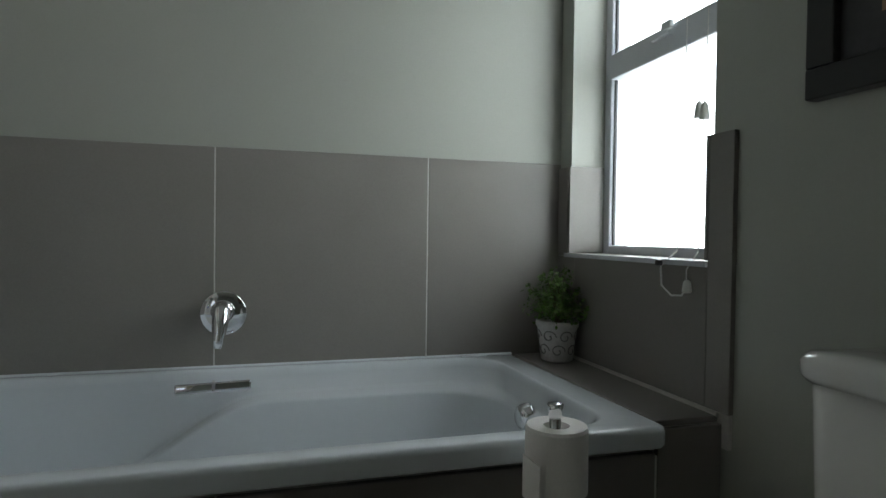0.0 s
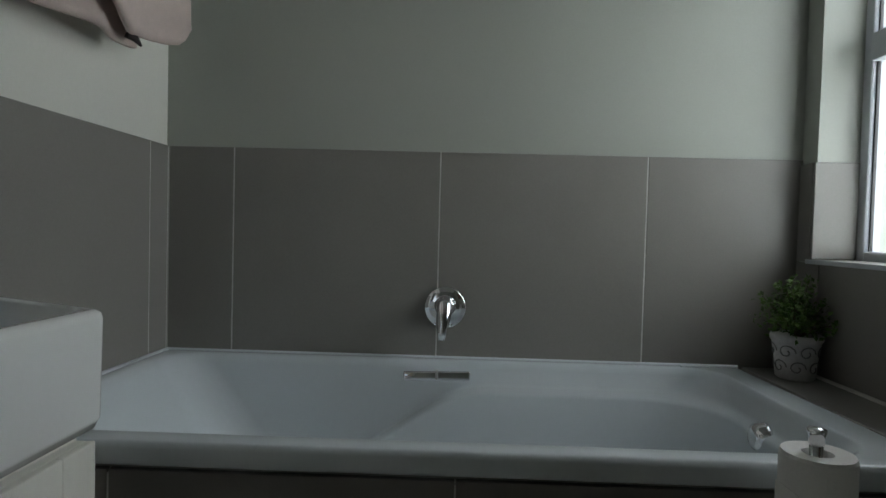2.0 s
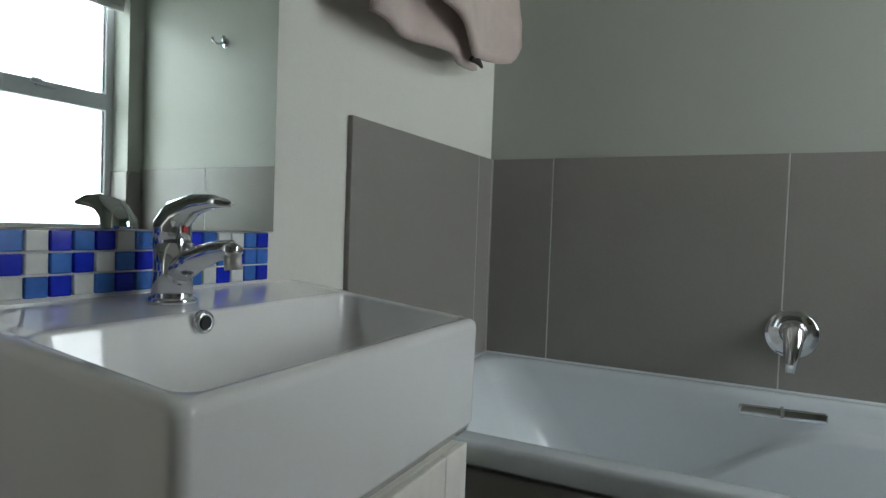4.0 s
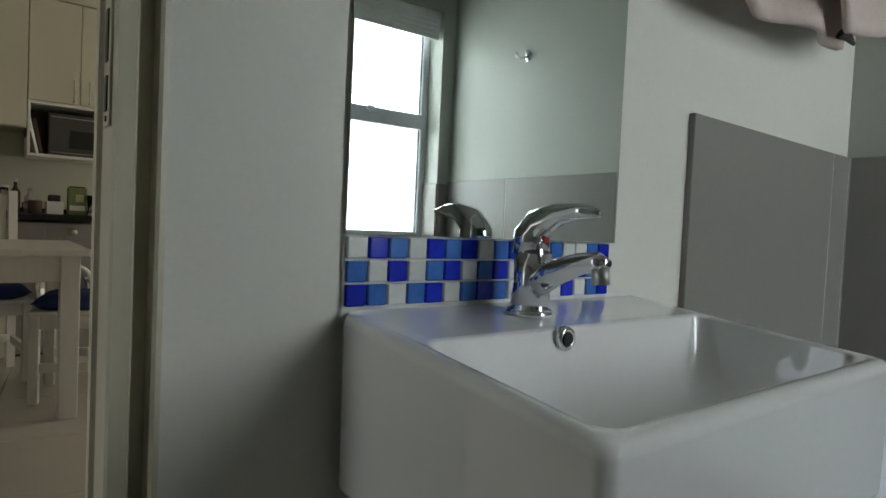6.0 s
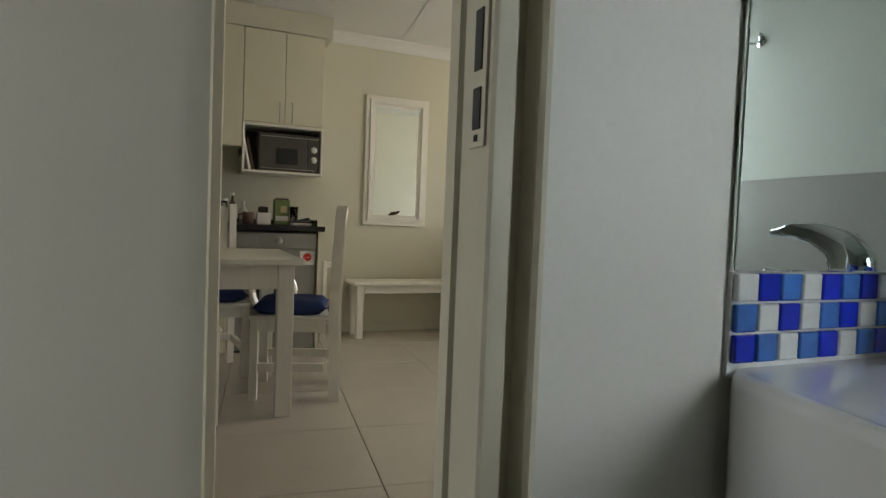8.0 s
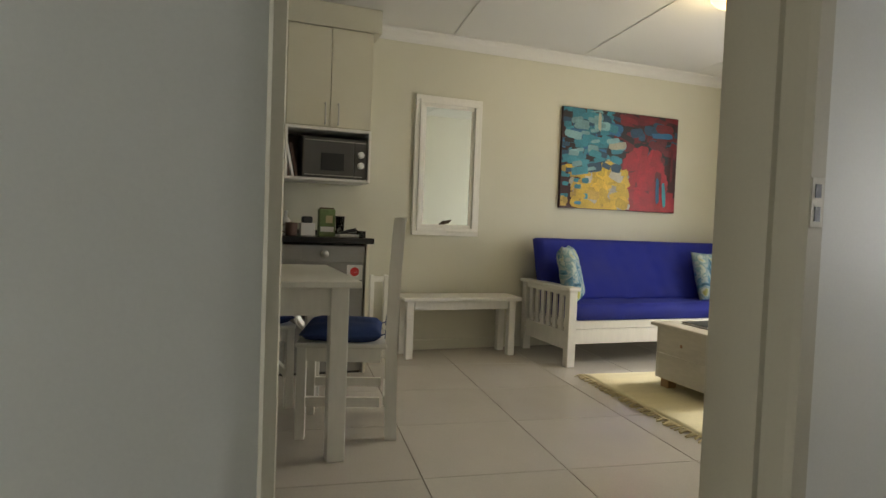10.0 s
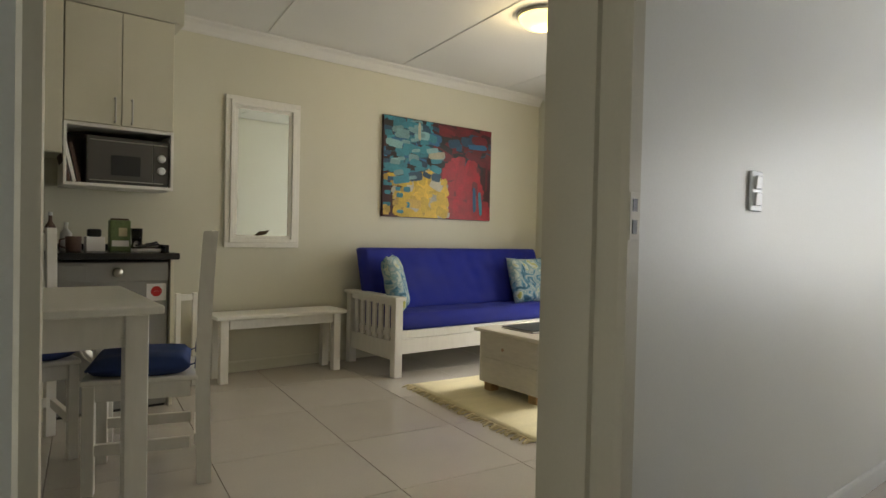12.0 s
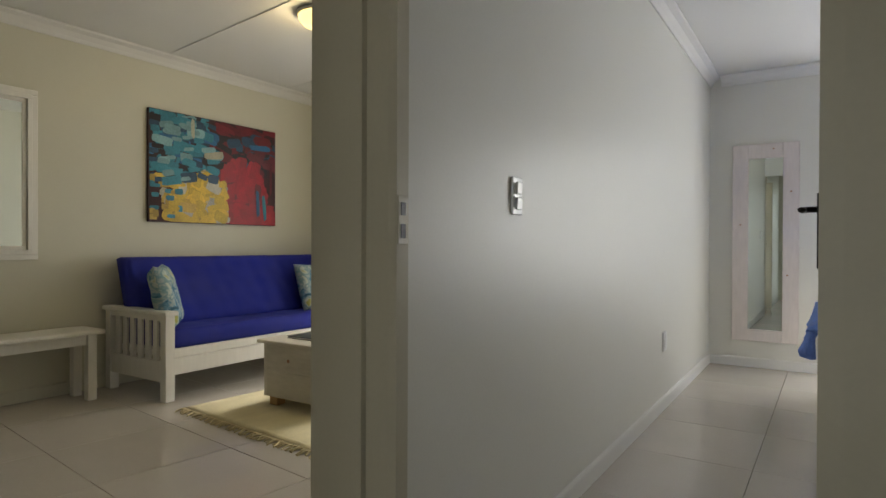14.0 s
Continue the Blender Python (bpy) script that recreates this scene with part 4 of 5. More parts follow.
pd = part("porthole_ring", lathe([(0.115, 0.0), (0.135, 0.022), (0.162, 0.022), (0.175, 0.008), (0.175, 0.0)], (-4.886, 0.37, 0.43), 40, axis="x"), M["chrome"], wm, "chrome porthole ring", True)
part("porthole_glass", lathe([(0.120, 0.0), (0.10, 0.02), (0.05, 0.03), (0.001, 0.032)], (-4.886, 0.37, 0.43), 32, axis="x"), M["black"], wm, "dark domed porthole glass", True)
part("plinth_strip", box(-4.90, -4.888, 0.075, 0.655, 0.0, 0.06), M["black"], wm)
st = part("sticker", box(-4.8855, -4.884, 0.55, 0.655, 0.62, 0.72), M["paper"], wm, "white sticker with red round mark")
part("mark", lathe([(0.030, 0), (0.030, 0.0008), (0.001, 0.0008)], (-4.884, 0.602, 0.675), 20, axis="x"), M["red"], st)
part("bar", box(-4.8842, -4.8832, 0.575, 0.63, 0.670, 0.680), M["paper"], st)
base = thing("base_cabinet", "cream kitchen base cabinet beside the washing machine", "cabinet")
part("body", box(-5.46, -4.89, -0.74, 0.06, 0.0, 0.861, 0.002), M["cream"], base)
part("door", box(-4.89, -4.87, -0.735, 0.055, 0.09, 0.855, 0.003), M["cream"], base)


def bottle(name, x, y, r, h, material, label, cat, neck=0.35, capm=None):
    e = thing(name, label, cat)
    part("body", lathe([(r * 0.9, 0), (r, 0.006), (r, h * 0.68), (r * neck, h * 0.84), (r * neck, h), (0.001, h)], (x, y, 0.9), 18), M[material], e, "", True)
    part("cap", lathe([(r * neck * 1.15, 0), (r * neck * 1.15, h * 0.1), (0.001, h * 0.1)], (x, y, 0.9 + h), 14), M[capm or "plastic_w"], e)


bottle("glass_jar", -5.12, 0.03, 0.04, 0.16, "glass", "clear glass jar on the counter", "jar", 0.8)
bottle("oil_bottle", -5.15, 0.10, 0.028, 0.20, "brown", "dark bottle on the counter", "bottle")
bottle("soap_bottle", -5.20, 0.18, 0.03, 0.15, "plastic_w", "white pump bottle on the counter", "bottle")
kt = thing("kettle", "black electric kettle on the counter", "kettle")
part("body", lathe([(0.07, 0), (0.075, 0.02), (0.06, 0.14), (0.045, 0.17), (0.001, 0.175)], (-5.2, -0.06, 0.902), 24), M["black"], kt, "", True)
part("handle", tube([(-5.2, 0.0, 1.05), (-5.2, 0.04, 1.06), (-5.2, 0.045, 0.98), (-5.2, 0.012, 0.94)], 0.009, 8), M["black"], kt, "", True)
tb = thing("tea_box", "small white tea box with dark lid", "box")
part("box", box(-5.16, -5.05, 0.265, 0.36, 0.901, 0.985, 0.003), M["paper"], tb)
part("lid", box(-5.14, -5.07, 0.275, 0.345, 0.985, 1.03, 0.01), M["black"], tb)
gp = thing("green_carton", "green printed carton on the counter", "carton")
part("carton", box(-5.14, -5.06, 0.385, 0.495, 0.901, 1.085, 0.006), M["green"], gp)
part("label_band", box(-5.0605, -5.058, 0.395, 0.485, 0.93, 0.965), M["paper"], gp)
part("label_patch", box(-5.0605, -5.0575, 0.43, 0.475, 0.99, 1.04), M["rug"], gp, "ochre printed patch")
part("lid", box(-5.13, -5.07, 0.395, 0.485, 1.0855, 1.095, 0.003), M["brown"], gp)
tr = thing("cutlery_tray", "pale tray with small items on the counter", "tray")
part("tray", box(-5.14, -4.98, 0.51, 0.645, 0.901, 0.918, 0.005), M["plastic_w"], tr)
for k in range(5):
    part("utensil", tube([(-5.12 + 0.025 * k, 0.52, 0.925), (-5.10 + 0.02 * k, 0.64, 0.935 + 0.012 * (k % 3))], 0.006, 6), M["steel" if k % 2 else "black"], tr)

mug = thing("mug", "dark brown mug standing on the counter", "mug")
part("cup", lathe([(0.034, 0.0), (0.038, 0.004), (0.040, 0.085), (0.037, 0.085), (0.035, 0.02), (0.001, 0.016)], (-5.02, 0.20, 0.9005), 22), M["brown"], mug, "", True)
part("handle", tube([(-5.02, 0.158, 0.972), (-5.02, 0.135, 0.965), (-5.02, 0.135, 0.930), (-5.02, 0.160, 0.920)], 0.005, 8), M["brown"], mug, "", True)
glass_ = thing("drinking_glass", "clear drinking glass beside the carton", "glass")
part("tumbler", lathe([(0.026, 0.0), (0.032, 0.12), (0.030, 0.12), (0.024, 0.008), (0.001, 0.008)], (-5.05, 0.525, 0.9185), 20), M["glass"], glass_, "", True)

# ---- dining ----
table = thing("dining_table", "white painted wooden dining table", "table")
part("tabletop", box(-4.30, -3.385, -0.52, 0.325, 0.732, 0.762, 0.006), M["white_wood"], table)
part("apron", box(-4.22, -3.50, 0.252, 0.272, 0.615, 0.732, 0.002), M["white_wood"], table)
part("apron", box(-4.22, -3.50, -0.46, -0.44, 0.615, 0.732, 0.002), M["white_wood"], table)
part("apron", box(-3.462, -3.442, -0.44, 0.21, 0.615, 0.732, 0.002), M["white_wood"], table)
part("apron", box(-4.25, -4.23, -0.44, 0.21, 0.615, 0.732, 0.002), M["white_wood"], table)
for x in (-4.25, -3.506):
    for y in (-0.475, 0.207):
        part("leg", box(x, x + 0.076, y, y + 0.076, 0.0, 0.732, 0.004), M["white_wood"], table)


def make_chair():
    """Faces +y, seat centre at the origin."""
    e = thing("dining_chair", "white painted wooden dining chair with broad back slats", "chair", group="dining chairs")
    part("seat", box(-0.205, 0.205, -0.20, 0.215, 0.425, 0.447, 0.006), M["white_wood"], e)
    for x in (-0.2, 0.158):
        part("leg", box(x, x + 0.042, 0.165, 0.207, 0.0, 0.425, 0.003), M["white_wood"], e)
        post = loft([[(x, -0.245 - o, z), (x + 0.042, -0.245 - o, z), (x + 0.042, -0.19 - o, z), (x, -0.19 - o, z)] for o, z in ((0.012, 0.0), (0, 0.45), (0.008, 0.75), (0.022, 1.0), (0.028, 1.03))])
        part("back_post", post, M["white_wood"], e)
        part("side_rail", box(x + 0.01, x + 0.032, -0.172, 0.167, 0.36, 0.425, 0.002), M["white_wood"], e)
        part("stretcher", box(x + 0.01, x + 0.032, -0.172, 0.167, 0.15, 0.195, 0.002), M["white_wood"], e)
    part("front_rail", box(-0.16, 0.16, 0.175, 0.197, 0.36, 0.425, 0.002), M["white_wood"], e)
    part("back_rail", box(-0.16, 0.16, -0.208, -0.188, 0.15, 0.195, 0.002), M["white_wood"], e)
    top_rail = loft([[(-0.16 + 0.32 * k / 12, y, z + 0.035 * math.sin(math.pi * k / 12) * lift) for y, z, lift in ((-0.255, 0.915, 0), (-0.235, 0.915, 0), (-0.248, 1.000, 1), (-0.268, 1.000, 1))] for k in range(13)])
    part("top_rail", top_rail, M["white_wood"], e, "arched top rail")
    part("lower_back_rail", box(-0.16, 0.16, -0.216, -0.196, 0.56, 0.615, 0.003), M["white_wood"], e)
    for x0, x1 in ((-0.150, -0.105), (-0.072, 0.072), (0.105, 0.150)):
        part("slat", loft([[(x0, y - 0.007, z), (x1, y - 0.007, z), (x1, y + 0.007, z), (x0, y + 0.007, z)] for y, z in ((-0.206, 0.612), (-0.218, 0.76), (-0.245, 0.918))]), M["white_wood"], e)
    return e


def make_cushion():
    e = thing("seat_cushion", "blue tied chair cushion lying on the seat", "cushion", group="dining chair cushions")
    part("cushion", pad(-0.20, 0.20, -0.17, 0.20, 0.0, 0.085, 14, 0.28, 0.01), M["navy_fab"], e, "", True)
    for x in (-0.16, 0.16):
        part("tie", tube([(x, -0.16, 0.04), (x * 1.12, -0.19, 0.05), (x * 1.15, -0.20, 0.13), (x * 1.1, -0.19, 0.03)], 0.004, 6), M["navy_fab"], e)
    return e


chair, cush = make_chair(), make_cushion()
spots = [pose(-3.87, 0.362, 0, 0, 0, 165), pose(-3.56, -0.275, 0, 0, 0, 6), pose(-4.38, -0.075, 0, 0, 0, -82)]
for i, m in enumerate(spots):
    mc = m @ pose(0, 0, 0.440)
    if i == 0:
        chair.matrix_basis, cush.matrix_basis = m, mc
    else:
        copy_thing(chair, m)
        copy_thing(cush, mc)

# ---- living room ----
bench = thing("bench", "white painted wooden bench against the wall", "bench")
part("bench_top", box(-5.46, -5.15, 1.03, 2.0, 0.435, 0.462, 0.006), M["white_wood"], bench)
part("apron", box(-5.215, -5.197, 1.13, 1.90, 0.365, 0.435, 0.002), M["white_wood"], bench)
part("apron", box(-5.42, -5.402, 1.13, 1.90, 0.365, 0.435, 0.002), M["white_wood"], bench)
for x in (-5.435, -5.24):
    for y in (1.065, 1.905):
        part("leg", box(x, x + 0.055, y, y + 0.055, 0.0, 0.435, 0.003), M["white_wood"], bench)

lm = thing("framed_mirror", "tall mirror in a moulded white frame", "mirror")
for i, (o, w, d) in enumerate(((0.0, 0.035, 0.022), (0.035, 0.03, 0.034), (0.065, 0.025, 0.018))):
    y0, y1, z0, z1 = 1.170 + o, 1.738 - o, 0.921 + o, 2.025 - o
    for a in ((y0, y1, z0, z0 + w), (y0, y1, z1 - w, z1), (y0, y0 + w, z0 + w, z1 - w), (y1 - w, y1, z0 + w, z1 - w)):
        part("frame_moulding", box(-5.508, -5.508 + d, *a, 0.004), M["white_wood"], lm)
part("mirror_glass", box(-5.506, -5.498, 1.255, 1.653, 1.006, 1.94), M["mirror"], lm)
# Small solid body standing in for the dark shape at the mirror's foot.
orn = thing("mirror_ornament", "small dark leaf-shaped body set before the mirror glass", "ornament")
part("leaf_body", tube([(-5.49, 1.40, 1.012), (-5.485, 1.44, 1.028), (-5.485, 1.475, 1.034), (-5.488, 1.50, 1.05)], [0.004, 0.016, 0.012, 0.003], 8), M["stem"], orn)

# painting: canvas with separate strokes
pa = thing("abstract_painting", "abstract canvas in teal, yellow, red and black", "painting")
PY0, PY1, PZ0, PZ1 = 2.485, 3.712, 1.198, 2.068
part("canvas", box(-5.506, -5.480, PY0, PY1, PZ0, PZ1, 0.002), mat("dark_maroon_canvas", (0.045, 0.012, 0.014), 0.55, vary=0.5, scale=6, bump=0.4, grain=150), pa)
cols = {"teal": (0.03, 0.20, 0.27), "sky": (0.17, 0.32, 0.35), "deep": (0.015, 0.06, 0.11), "yellow": (0.62, 0.42, 0.04), "ochre": (0.45, 0.30, 0.05), "red": (0.34, 0.008, 0.018), "cream": (0.42, 0.40, 0.30), "blue": (0.02, 0.12, 0.26), "black": (0.012, 0.008, 0.010), "wine": (0.13, 0.008, 0.014)}
bms = {k: bmesh.new() for k in cols}
rp = random.Random(11)
lay = 0


def stroke(c, u, v, w, h, ang=0.0):
    """A dab of paint at (u, v) of the canvas, from its lower corner."""
    global lay
    lay += 1
    b = bms[c]
    x = -5.4795 + 0.000012 * lay
    ca, sa = math.cos(ang), math.sin(ang)
    n = 10
    pts = []
    for k in range(n):
        t = 2 * math.pi * k / n
        a, d = math.copysign(abs(math.cos(t)) ** 0.45, math.cos(t)), math.copysign(abs(math.sin(t)) ** 0.45, math.sin(t))
        a, d = a * w / 2 * rp.uniform(0.82, 1.05), d * h / 2 * rp.uniform(0.82, 1.08)
        y = PY0 + u * (PY1 - PY0) + a * ca - d * sa
        z = PZ0 + v * (PZ1 - PZ0) + a * sa + d * ca
        pts.append((x, min(max(y, PY0 + 0.004), PY1 - 0.004), min(max(z, PZ0 + 0.004), PZ1 - 0.004)))
    top_ = [b.verts.new(p) for p in pts]
    b.faces.new(top_)


for k in range(130):
    u, v = rp.uniform(0.0, 0.42), rp.uniform(0.35, 1.0)
    stroke(rp.choice(["teal", "deep", "black", "blue", "black", "teal"]), u, v, rp.uniform(0.06, 0.16), rp.uniform(0.03, 0.08))
for k in range(90):
    stroke(rp.choice(["black", "wine", "black", "wine", "deep"]), rp.uniform(0.45, 1), rp.uniform(0.55, 1), rp.uniform(0.10, 0.25), rp.uniform(0.04, 0.10), rp.uniform(-0.4, 0.4))
for k in range(190):
    a, r = rp.uniform(0, 6.283), math.sqrt(rp.random())
    stroke("red" if rp.random() < 0.9 else "wine", 0.70 + 0.19 * r * math.cos(a), 0.32 + 0.31 * r * math.sin(a), rp.uniform(0.05, 0.12), rp.uniform(0.08, 0.18), rp.uniform(-0.6, 0.3))
for k in range(50):
    stroke("red", rp.uniform(0.5, 0.97), rp.uniform(0, 0.18), rp.uniform(0.06, 0.14), rp.uniform(0.06, 0.14), rp.uniform(-0.3, 0.3))
for k in range(150):
    u = rp.uniform(0.12, 0.54)
    stroke(rp.choice(["yellow", "yellow", "ochre", "yellow", "cream"]), u, rp.uniform(0.0, 0.30 + 0.18 * (1 - abs(u - 0.38) / 0.3)), rp.uniform(0.07, 0.17), rp.uniform(0.05, 0.11), rp.uniform(-0.5, 0.5))
for k in range(26):
    stroke(rp.choice(["ochre", "yellow", "teal"]), rp.uniform(0.0, 0.25), rp.uniform(0.02, 0.42), rp.uniform(0.05, 0.11), rp.uniform(0.03, 0.06))
for k in range(44):
    stroke(rp.choice(["sky", "teal", "teal", "teal", "deep", "blue"]), rp.uniform(0.03, 0.48), rp.uniform(0.36, 0.97), rp.uniform(0.09, 0.20), rp.uniform(0.05, 0.09), rp.uniform(-0.3, 0.3))
for k in range(14):
    stroke("sky", rp.uniform(0.05, 0.38), rp.uniform(0.38, 0.95), rp.uniform(0.08, 0.13), rp.uniform(0.03, 0.05), rp.uniform(-0.2, 0.2))
for u, v, w, h, c, a in ((0.46, 0.66, 0.20, 0.07, "cream", 0.1), (0.42, 0.70, 0.14, 0.05, "sky", 0.2), (0.85, 0.80, 0.26, 0.05, "blue", 0.05), (0.30, 0.88, 0.035, 0.16, "cream", 0.0), (0.83, 0.22, 0.04, 0.24, "blue", 0.05), (0.89, 0.18, 0.04, 0.22, "teal", 0.1), (0.95, 0.5, 0.03, 0.3, "wine", 0)):
    stroke(c, u, v, w, h, a)
for k, c in cols.items():
    if bms[k].faces:
        st_ = part("brushwork", bms[k], mat("oil_paint_" + k, c, 0.38, vary=0.3, scale=9, bump=0.7, grain=70, island=True, rand=0.22), pa, k.replace("sky", "pale blue") + " oil paint strokes")
        tagged(st_, kind="stuff")

# sofa: wooden frame, covered mattress folded as seat and back
sofa = thing("futon_sofa", "white wooden futon sofa with royal blue cover", "sofa")
SX0, SX1, SY0, SY1 = -5.46, -4.72, 2.155, 4.27
for y in (SY0, SY1 - 0.065):
    part("front_leg", box(SX1 - 0.065, SX1, y, y + 0.065, 0.0, 0.56, 0.004), M["white_wood"], sofa)
    part("back_leg", box(SX0, SX0 + 0.06, y, y + 0.065, 0.0, 0.56, 0.004), M["white_wood"], sofa)
    part("arm_rest", box(SX0 - 0.02, SX1 + 0.02, y - 0.015, y + 0.08, 0.56, 0.588, 0.006), M["white_wood"], sofa)
    part("lower_rail", box(SX0 + 0.06, SX1 - 0.065, y + 0.015, y + 0.05, 0.12, 0.255, 0.003), M["white_wood"], sofa)
    part("upper_rail", box(SX0 + 0.06, SX1 - 0.065, y + 0.015, y + 0.05, 0.52, 0.56, 0.003), M["white_wood"], sofa)
    for k in range(6):
        x = SX0 + 0.095 + k * 0.092
        part("arm_slat", box(x, x + 0.048, y + 0.022, y + 0.042, 0.255, 0.52, 0.002), M["white_wood"], sofa)
part("front_rail", box(SX1 - 0.05, SX1 - 0.022, SY0 + 0.065, SY1 - 0.065, 0.165, 0.275, 0.004), M["white_wood"], sofa)
part("seat_rail", box(SX1 - 0.075, SX1 - 0.03, SY0 + 0.065, SY1 - 0.065, 0.277, 0.335, 0.004), M["white_wood"], sofa)
part("seat_base", box(SX0 + 0.06, SX1 - 0.08, SY0 + 0.07, SY1 - 0.07, 0.27, 0.31), M["white_wood"], sofa)


def mattress(a, b, y0, y1, thick, seed):
    """A covered mattress slab from point a to point b (x, z), creased and rounded."""
    b2 = bmesh.new()
    n, m = 70, 26
    A, B = Vector((a[0], 0, a[1])), Vector((b[0], 0, b[1]))
    d = (B - A).normalized()
    up = Vector((d.z, 0, -d.x))
    if up.z < 0 and abs(d.z) < 0.7:
        up = -up
    if abs(d.z) >= 0.7 and up.x < 0:
        up = -up
    sheets = []
    for s in (1, -1):
        g = []
        for i in range(n + 1):
            row = []
            for j in range(m + 1):
                u, v = i / n, j / m
                e = min(u, 1 - u) * (y1 - y0)
                f = min(v, 1 - v) * (B - A).length
                t = min(1, e / 0.05) * min(1, f / 0.05)
                t = math.sqrt(max(0.0, 1 - (1 - min(1, e / 0.05)) ** 2)) * math.sqrt(max(0.0, 1 - (1 - min(1, f / 0.05)) ** 2))
                y = y0 + (y1 - y0) * u
                c = 0.006 * noise.noise(Vector((y * 2.4, v * 5, seed))) + 0.004 * noise.noise(Vector((y * 9 + v * 2, v * 6, seed)))
                c -= 0.004 * math.exp(-((y * 3.1 + v * 0.5) % 1.0 - 0.5) ** 2 * 60)
                p = A.lerp(B, v) + up * (s * thick / 2 * (0.35 + 0.65 * t) + (c if s > 0 else 0)) + Vector((0, y, 0))
                row.append(b2.verts.new(p))
            g.append(row)
        sheets.append(g)
        for i in range(n):
            for j in range(m):
                b2.faces.new((g[i][j], g[i + 1][j], g[i + 1][j + 1], g[i][j + 1]))
    a_, b_ = sheets
    rg_ = [(i, 0) for i in range(n)] + [(n, j) for j in range(m)] + [(i, m) for i in range(n, 0, -1)] + [(0, j) for j in range(m, 0, -1)]
    for (i, j), (k, l) in zip(rg_, rg_[1:] + rg_[:1]):
        b2.faces.new((a_[i][j], a_[k][l], b_[k][l], b_[i][j]))
    return b2


part("seat_mattress", mattress((-5.35, 0.375), (-4.735, 0.400), SY0 + 0.07, SY1 - 0.07, 0.13, 2), M["blue_fab"], sofa, "royal blue cotton seat cover", True)
part("back_mattress", mattress((-5.22, 0.41), (-5.375, 0.925), SY0 + 0.045, SY1 - 0.075, 0.15, 7), M["blue_fab"], sofa, "royal blue cotton back cover", True)


def throw_cushion(m, label):
    e = thing("throw_cushion", label, "cushion", group="printed sofa cushions")
    part("cover", pad(-0.22, 0.22, -0.22, 0.22, -0.075, 0.075, 20, 0.32, 0.012, 0.06), M["sea"], e, "", True)
    e.matrix_basis = m


throw_cushion(pose(-5.0, 2.33, 0.665, 76, 0, 142), "pale sea-print cushion leaning by the sofa arm")
throw_cushion(pose(-5.07, 3.86, 0.645, 70, 0, 86), "sea-print cushion in teal and ochre on sofa")

rug = thing("rug", "cream woven rug with knotted fringe on the floor", "rug")
R0 = Matrix.Translation((-3.2, 1.985, 0)) @ pose(0, 0, 0, 0, 0, 174.7) @ Matrix.Scale(-1, 4, (0, 1, 0))
b2 = bmesh.new()
n, m = 40, 40
g = [[b2.verts.new(R0 @ Vector((1.29 * i / n, 0.03 + 1.9 * j / m, 0.009 + 0.003 * noise.noise(Vector((i * 0.3, j * 0.3, 0)))))) for j in range(m + 1)] for i in range(n + 1)]
for i in range(n):
    for j in range(m):
        b2.faces.new((g[i][j], g[i + 1][j], g[i + 1][j + 1], g[i][j + 1]))
weave = part("weave", b2, M["rug"], rug, "cream flat weave", True)
so = weave.modifiers.new("thick", "SOLIDIFY")
so.thickness, so.offset = 0.007, -1
rf = random.Random(3)
bmf = None
for k in range(78):
    x = 1.29 * (k + 0.5) / 78
    L = rf.uniform(0.035, 0.075)
    s = rf.uniform(-0.03, 0.03)
    bmf = tube([R0 @ Vector((x, 0.035, 0.010)), R0 @ Vector((x + s * 0.4, 0.03 - L * 0.4, 0.014)), R0 @ Vector((x + s, 0.03 - L, 0.004))], [0.006, 0.0055, 0.0035], 5, bm=bmf)
tagged(part("fringe", bmf, M["fringe"], rug, "knotted tassel fringe"), kind="stuff")

chest = thing("chest", "whitewashed pine storage chest used as coffee table", "chest")
cx0, cx1, cy0, cy1 = -4.14, -3.60, 2.46, 3.40
part("lid", box(cx0 - 0.035, cx1 + 0.035, cy0 - 0.03, cy1 + 0.03, 0.405, 0.428, 0.006), M["pale_wood"], chest)
for z0, z1 in ((0.072, 0.235), (0.237, 0.404)):
    part("front_board", box(cx1 - 0.02, cx1, cy0, cy1, z0, z1, 0.0025), M["pale_wood"], chest)
    part("back_board", box(cx0, cx0 + 0.02, cy0, cy1, z0, z1, 0.0025), M["pale_wood"], chest)
    part("side_board", box(cx0 + 0.02, cx1 - 0.02, cy0 + 0.001, cy0 + 0.021, z0, z1, 0.0025), M["pale_wood"], chest)
    part("side_board", box(cx0 + 0.02, cx1 - 0.02, cy1 - 0.021, cy1 - 0.001, z0, z1, 0.0025), M["pale_wood"], chest)
part("bottom_board", box(cx0 + 0.02, cx1 - 0.02, cy0 + 0.02, cy1 - 0.02, 0.07, 0.09), M["pale_wood"], chest)
for x in (cx0 + 0.03, cx1 - 0.10):
    for y in (cy0 + 0.02, cy1 - 0.09):
        part("foot", box(x, x + 0.07, y, y + 0.07, 0.012, 0.071, 0.004), M["raw_wood"], chest, "raw pine block foot")
for y, z in ((2.7, 0.30), (3.1, 0.15)):
    part("knot", lathe([(0.012, 0), (0.009, 0.001), (0.001, 0.001)], (cx1 - 0.0005, y, z), 10, axis="x"), M["tan"], chest)
part("knot", lathe([(0.012, 0), (0.009, 0.001), (0.001, 0.001)], (-3.92, cy0 + 0.0005, 0.31), 10, axis="y"), M["tan"], chest)
fold = thing("folder", "flat dark folder lying on the chest", "folder")
part("cover", box(-4.05, -3.76, 2.57, 3.0, 0.4285, 0.432, 0.001), M["black"], fold)
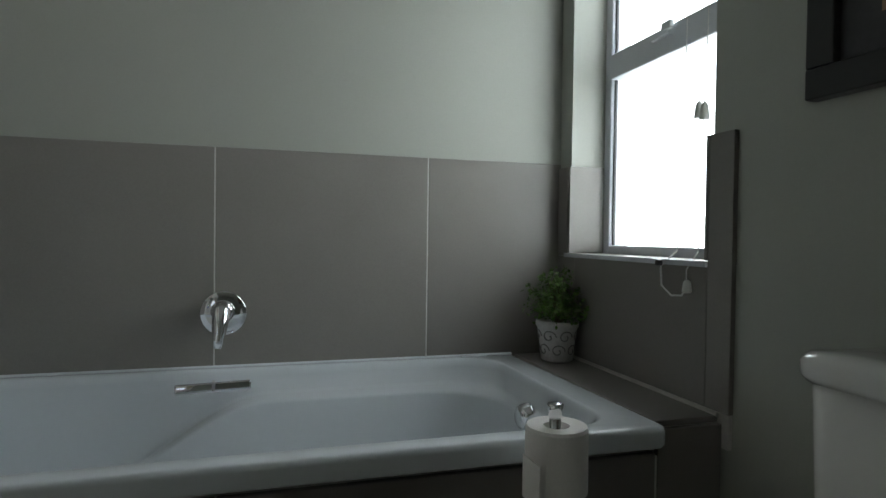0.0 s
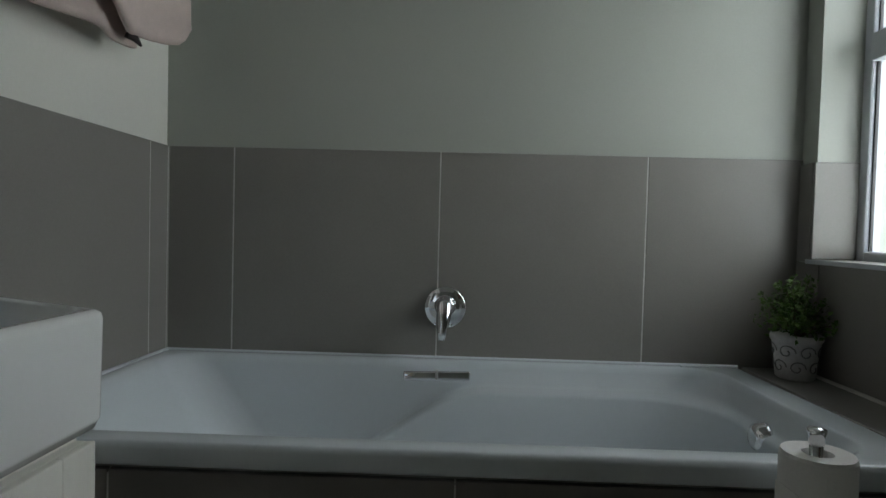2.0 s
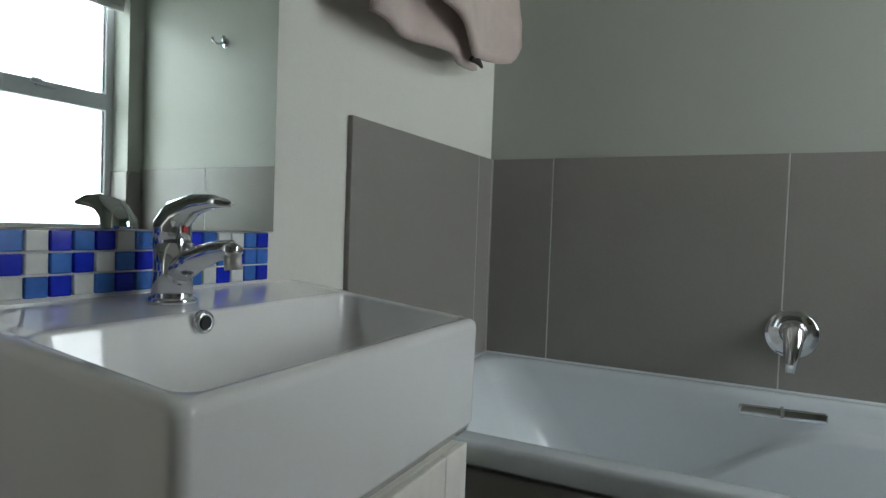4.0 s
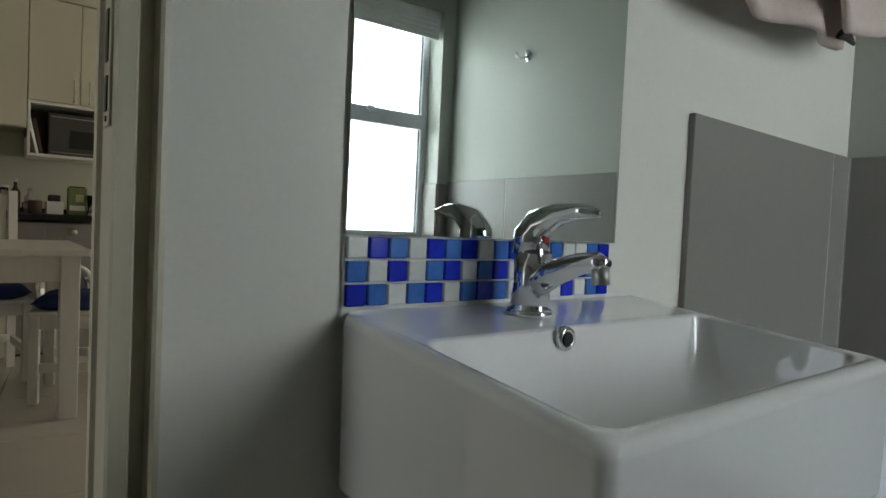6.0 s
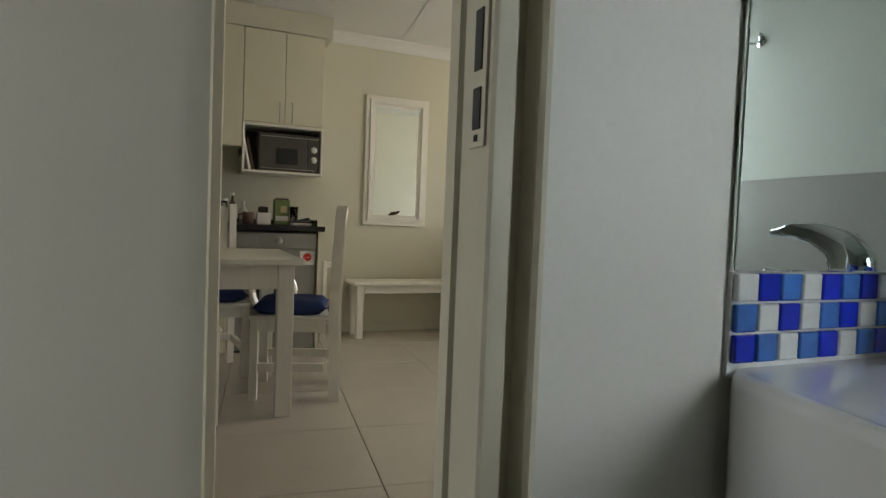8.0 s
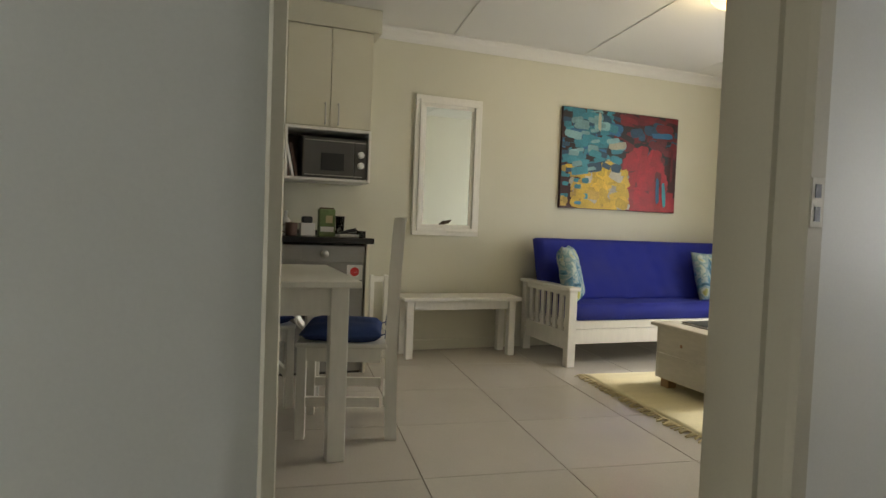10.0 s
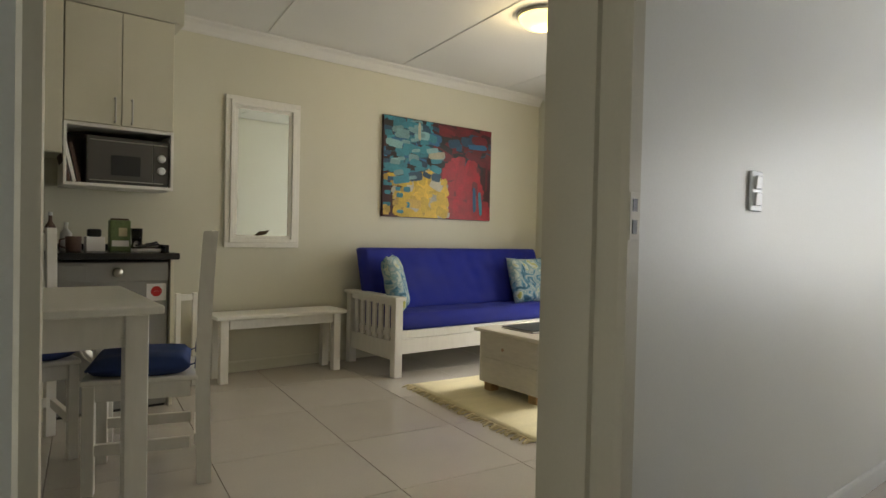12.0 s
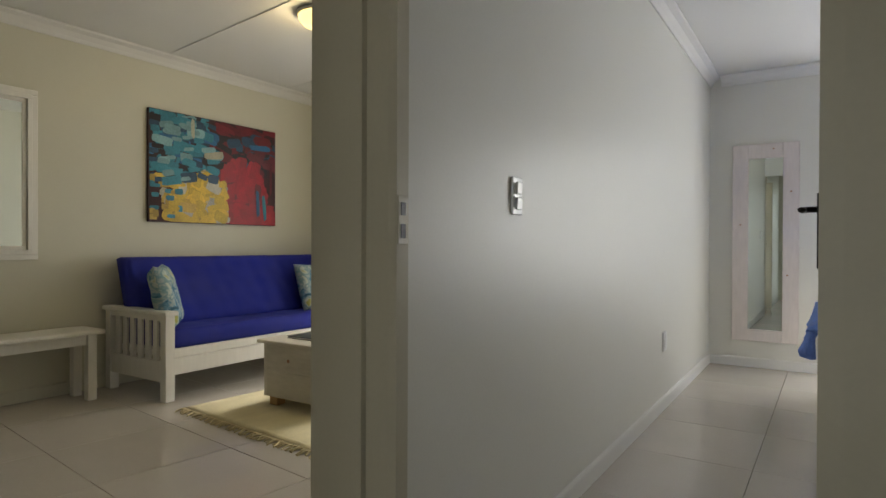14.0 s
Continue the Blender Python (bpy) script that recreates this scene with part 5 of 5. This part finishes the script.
part("pages", box(-4.045, -3.765, 2.575, 2.995, 0.432, 0.440), M["paper"], fold)
part("cover", box(-4.05, -3.76, 2.57, 3.0, 0.440, 0.4435, 0.001), M["black"], fold)

cl = thing("ceiling_light", "round opal glass ceiling light, switched on", "ceiling light")
part("rim", lathe([(0.165, 0.0), (0.168, -0.012), (0.16, -0.022), (0.15, -0.02), (0.15, 0.0)], (-3.86, 2.69, H - 0.001), 40), M["steel"], cl, "", True)
dome = part("diffuser", lathe([(0.158, -0.018), (0.150, -0.045), (0.125, -0.072), (0.085, -0.092), (0.04, -0.102), (0.001, -0.104)], (-3.86, 2.69, H - 0.001), 40), M["opal"], cl, "glowing opal glass bowl", True)
dome.visible_shadow = False

heater = thing("folding_stool", "white slatted folding stool against the wall", "stool")
for y in (0.80, 0.905):
    part("post", box(-5.30, -5.265, y, y + 0.03, 0.0, 0.62, 0.003), M["white_wood"], heater)
part("rail", box(-5.292, -5.27, 0.83, 0.905, 0.57, 0.61, 0.002), M["white_wood"], heater)
part("rail", box(-5.292, -5.27, 0.83, 0.905, 0.15, 0.19, 0.002), M["white_wood"], heater)

# ---- pieces of walls and floors ----


def piece(me, name, parent, m):
    o = new(name, me)
    o.parent = parent
    o.matrix_basis = m
    return o


def tile_mesh(name, sx, sy, sz, material, bevel):
    b = box(0, sx, 0, sy, 0, sz, bevel, seg=1)
    me = bpy.data.meshes.new(name)
    b.to_mesh(me)
    b.free()
    me.materials.append(material)
    return me


def wall_tiles(name, wx, label, rects, grout):
    """Tiled panel: grout bed plus one piece a tile; rects are x0 x1 y0 y1 z0 z1."""
    base_ = tagged(mesh_object(name, box(*grout), M["grout"]), label, "tiling", kind="structure")
    for r in rects:
        o = mesh_object("tile", box(*r, bevel=0.0012, seg=1), M["tile"])
        o.parent = base_
    return base_


g = 0.0016
jx = [-0.918, -0.725, -0.121, 0.476, 0.917]
wall_tiles("tiling_bath_north", 0, "large grey tiles above the bath", [(a + g, b - g, 1.664, 1.676, Z - 0.02, 1.160) for a, b in zip(jx, jx[1:])], (-0.918, 0.917, 1.6650, 1.677, Z - 0.06, 1.1585))
wall_tiles("tiling_bath_west", 0, "grey tiled panel beside the bath", [(-0.931, -0.918, 0.922 + g, 1.56 - g, 0.50, 1.160), (-0.931, -0.918, 1.56 + g, 1.659, 0.50, 1.160)], (-0.931, -0.9190, 0.924, 1.664, 0.50, 1.1585))
wall_tiles("tiling_window", 0, "grey tiles around the window reveal", [(0.907, 0.920, 0.920, 0.988, Z, 1.147), (0.907, 0.920, 0.990, 1.555, Z, 0.871), (0.907, 0.920, 1.558, 1.664, Z, 0.871), (0.907, 0.920, 1.606, 1.664, 0.873, 1.147),
                                                                  (0.908, 1.028, 1.592, 1.602, 0.882, 1.147), (0.908, 1.028, 0.991, 1.001, 0.882, 1.147)], (0.910, 0.921, 0.922, 1.664, 0.5, 0.868))
wall_tiles("tiling_bath_front", 0, "grey tiled bath apron", [(a + g, b - g, 0.934, 0.946, 0.0, 0.507) for a, b in ((-0.90, -0.66), (-0.66, -0.06), (-0.06, 0.54), (0.54, 0.750))] + [(0.753, 0.905, 0.934, 0.946, 0.0, 0.552)], (-0.90, 0.90, 0.9352, 0.947, 0, 0.5))

mosaic = tagged(mesh_object("mosaic_strip", box(-0.931, -0.9175, 0.2385, 0.694, 0.835, 0.9238), M["mos_w"]), "strip of blue and white glass mosaic above basin", "tiling", kind="structure")
rows_ = ("WDLWDLDWLDWDLWWLD", "LWDWLDWLDWLDWLDLL", "DLWLDWLDLWDLWDWLD")
pitch = (0.693 - 0.240) / 17
tm = {c: tile_mesh("mosaic_tile", 0.006, pitch - 0.0022, 0.0238, M[k], 0.0012) for c, k in (("D", "mos_d"), ("L", "mos_l"), ("W", "mos_w"))}
for r, row in enumerate(rows_):
    for c, ch in enumerate(row):
        piece(tm[ch], "mosaic_tile", mosaic, pose(-0.9185, 0.241 + c * pitch, 0.9 - r * 0.0262 - 0.0005))

ft = tile_mesh("floor_tile", 0.618, 0.618, 0.012, M["floor"], 0.0015)
F = Matrix.Translation((-3.735, 1.235, -0.012)) @ pose(0, 0, 0, 0, 0, -6.3)
for i in range(-5, 6):
    for j in range(-7, 7):
        m = F @ pose(i * 0.621 + 0.0015, j * 0.621 + 0.0015, 0)
        c = m @ Vector((0.31, 0.31, 0))
        if -5.75 < c.x < -0.9 and -2.2 < c.y < 4.7 and not (c.x > -1.75 and c.y > 1.35) and not (c.x > -2.2 and c.y > 1.7):
            piece(ft, "floor_tile", floor, m)
for i in range(6):
    for j in range(-4, 5):
        m = pose(-2.05 + i * 0.621, 2.98 + j * 0.621, -0.0105)
        if 2.98 + j * 0.621 > 0.95 and (i < 2 or j > -3):
            piece(ft, "floor_tile", floor, m)

# set each thing's origin at its base
bpy.context.view_layer.update()
for e in [o for o in scene.objects if o.type == "EMPTY" and o.parent is None and o.location.length < 1e-6]:
    cs = [o.matrix_world @ Vector(v) for o in e.children_recursive if o.type == "MESH" for v in o.bound_box]
    lo = Vector([min(c[k] for c in cs) for k in range(3)])
    hi = Vector([max(c[k] for c in cs) for k in range(3)])
    at = Vector(((lo.x + hi.x) / 2, (lo.y + hi.y) / 2, lo.z))
    e.location = at
    for o in e.children:
        o.location = o.location - at
plant.scale = (1.12, 1.12, 1.12)
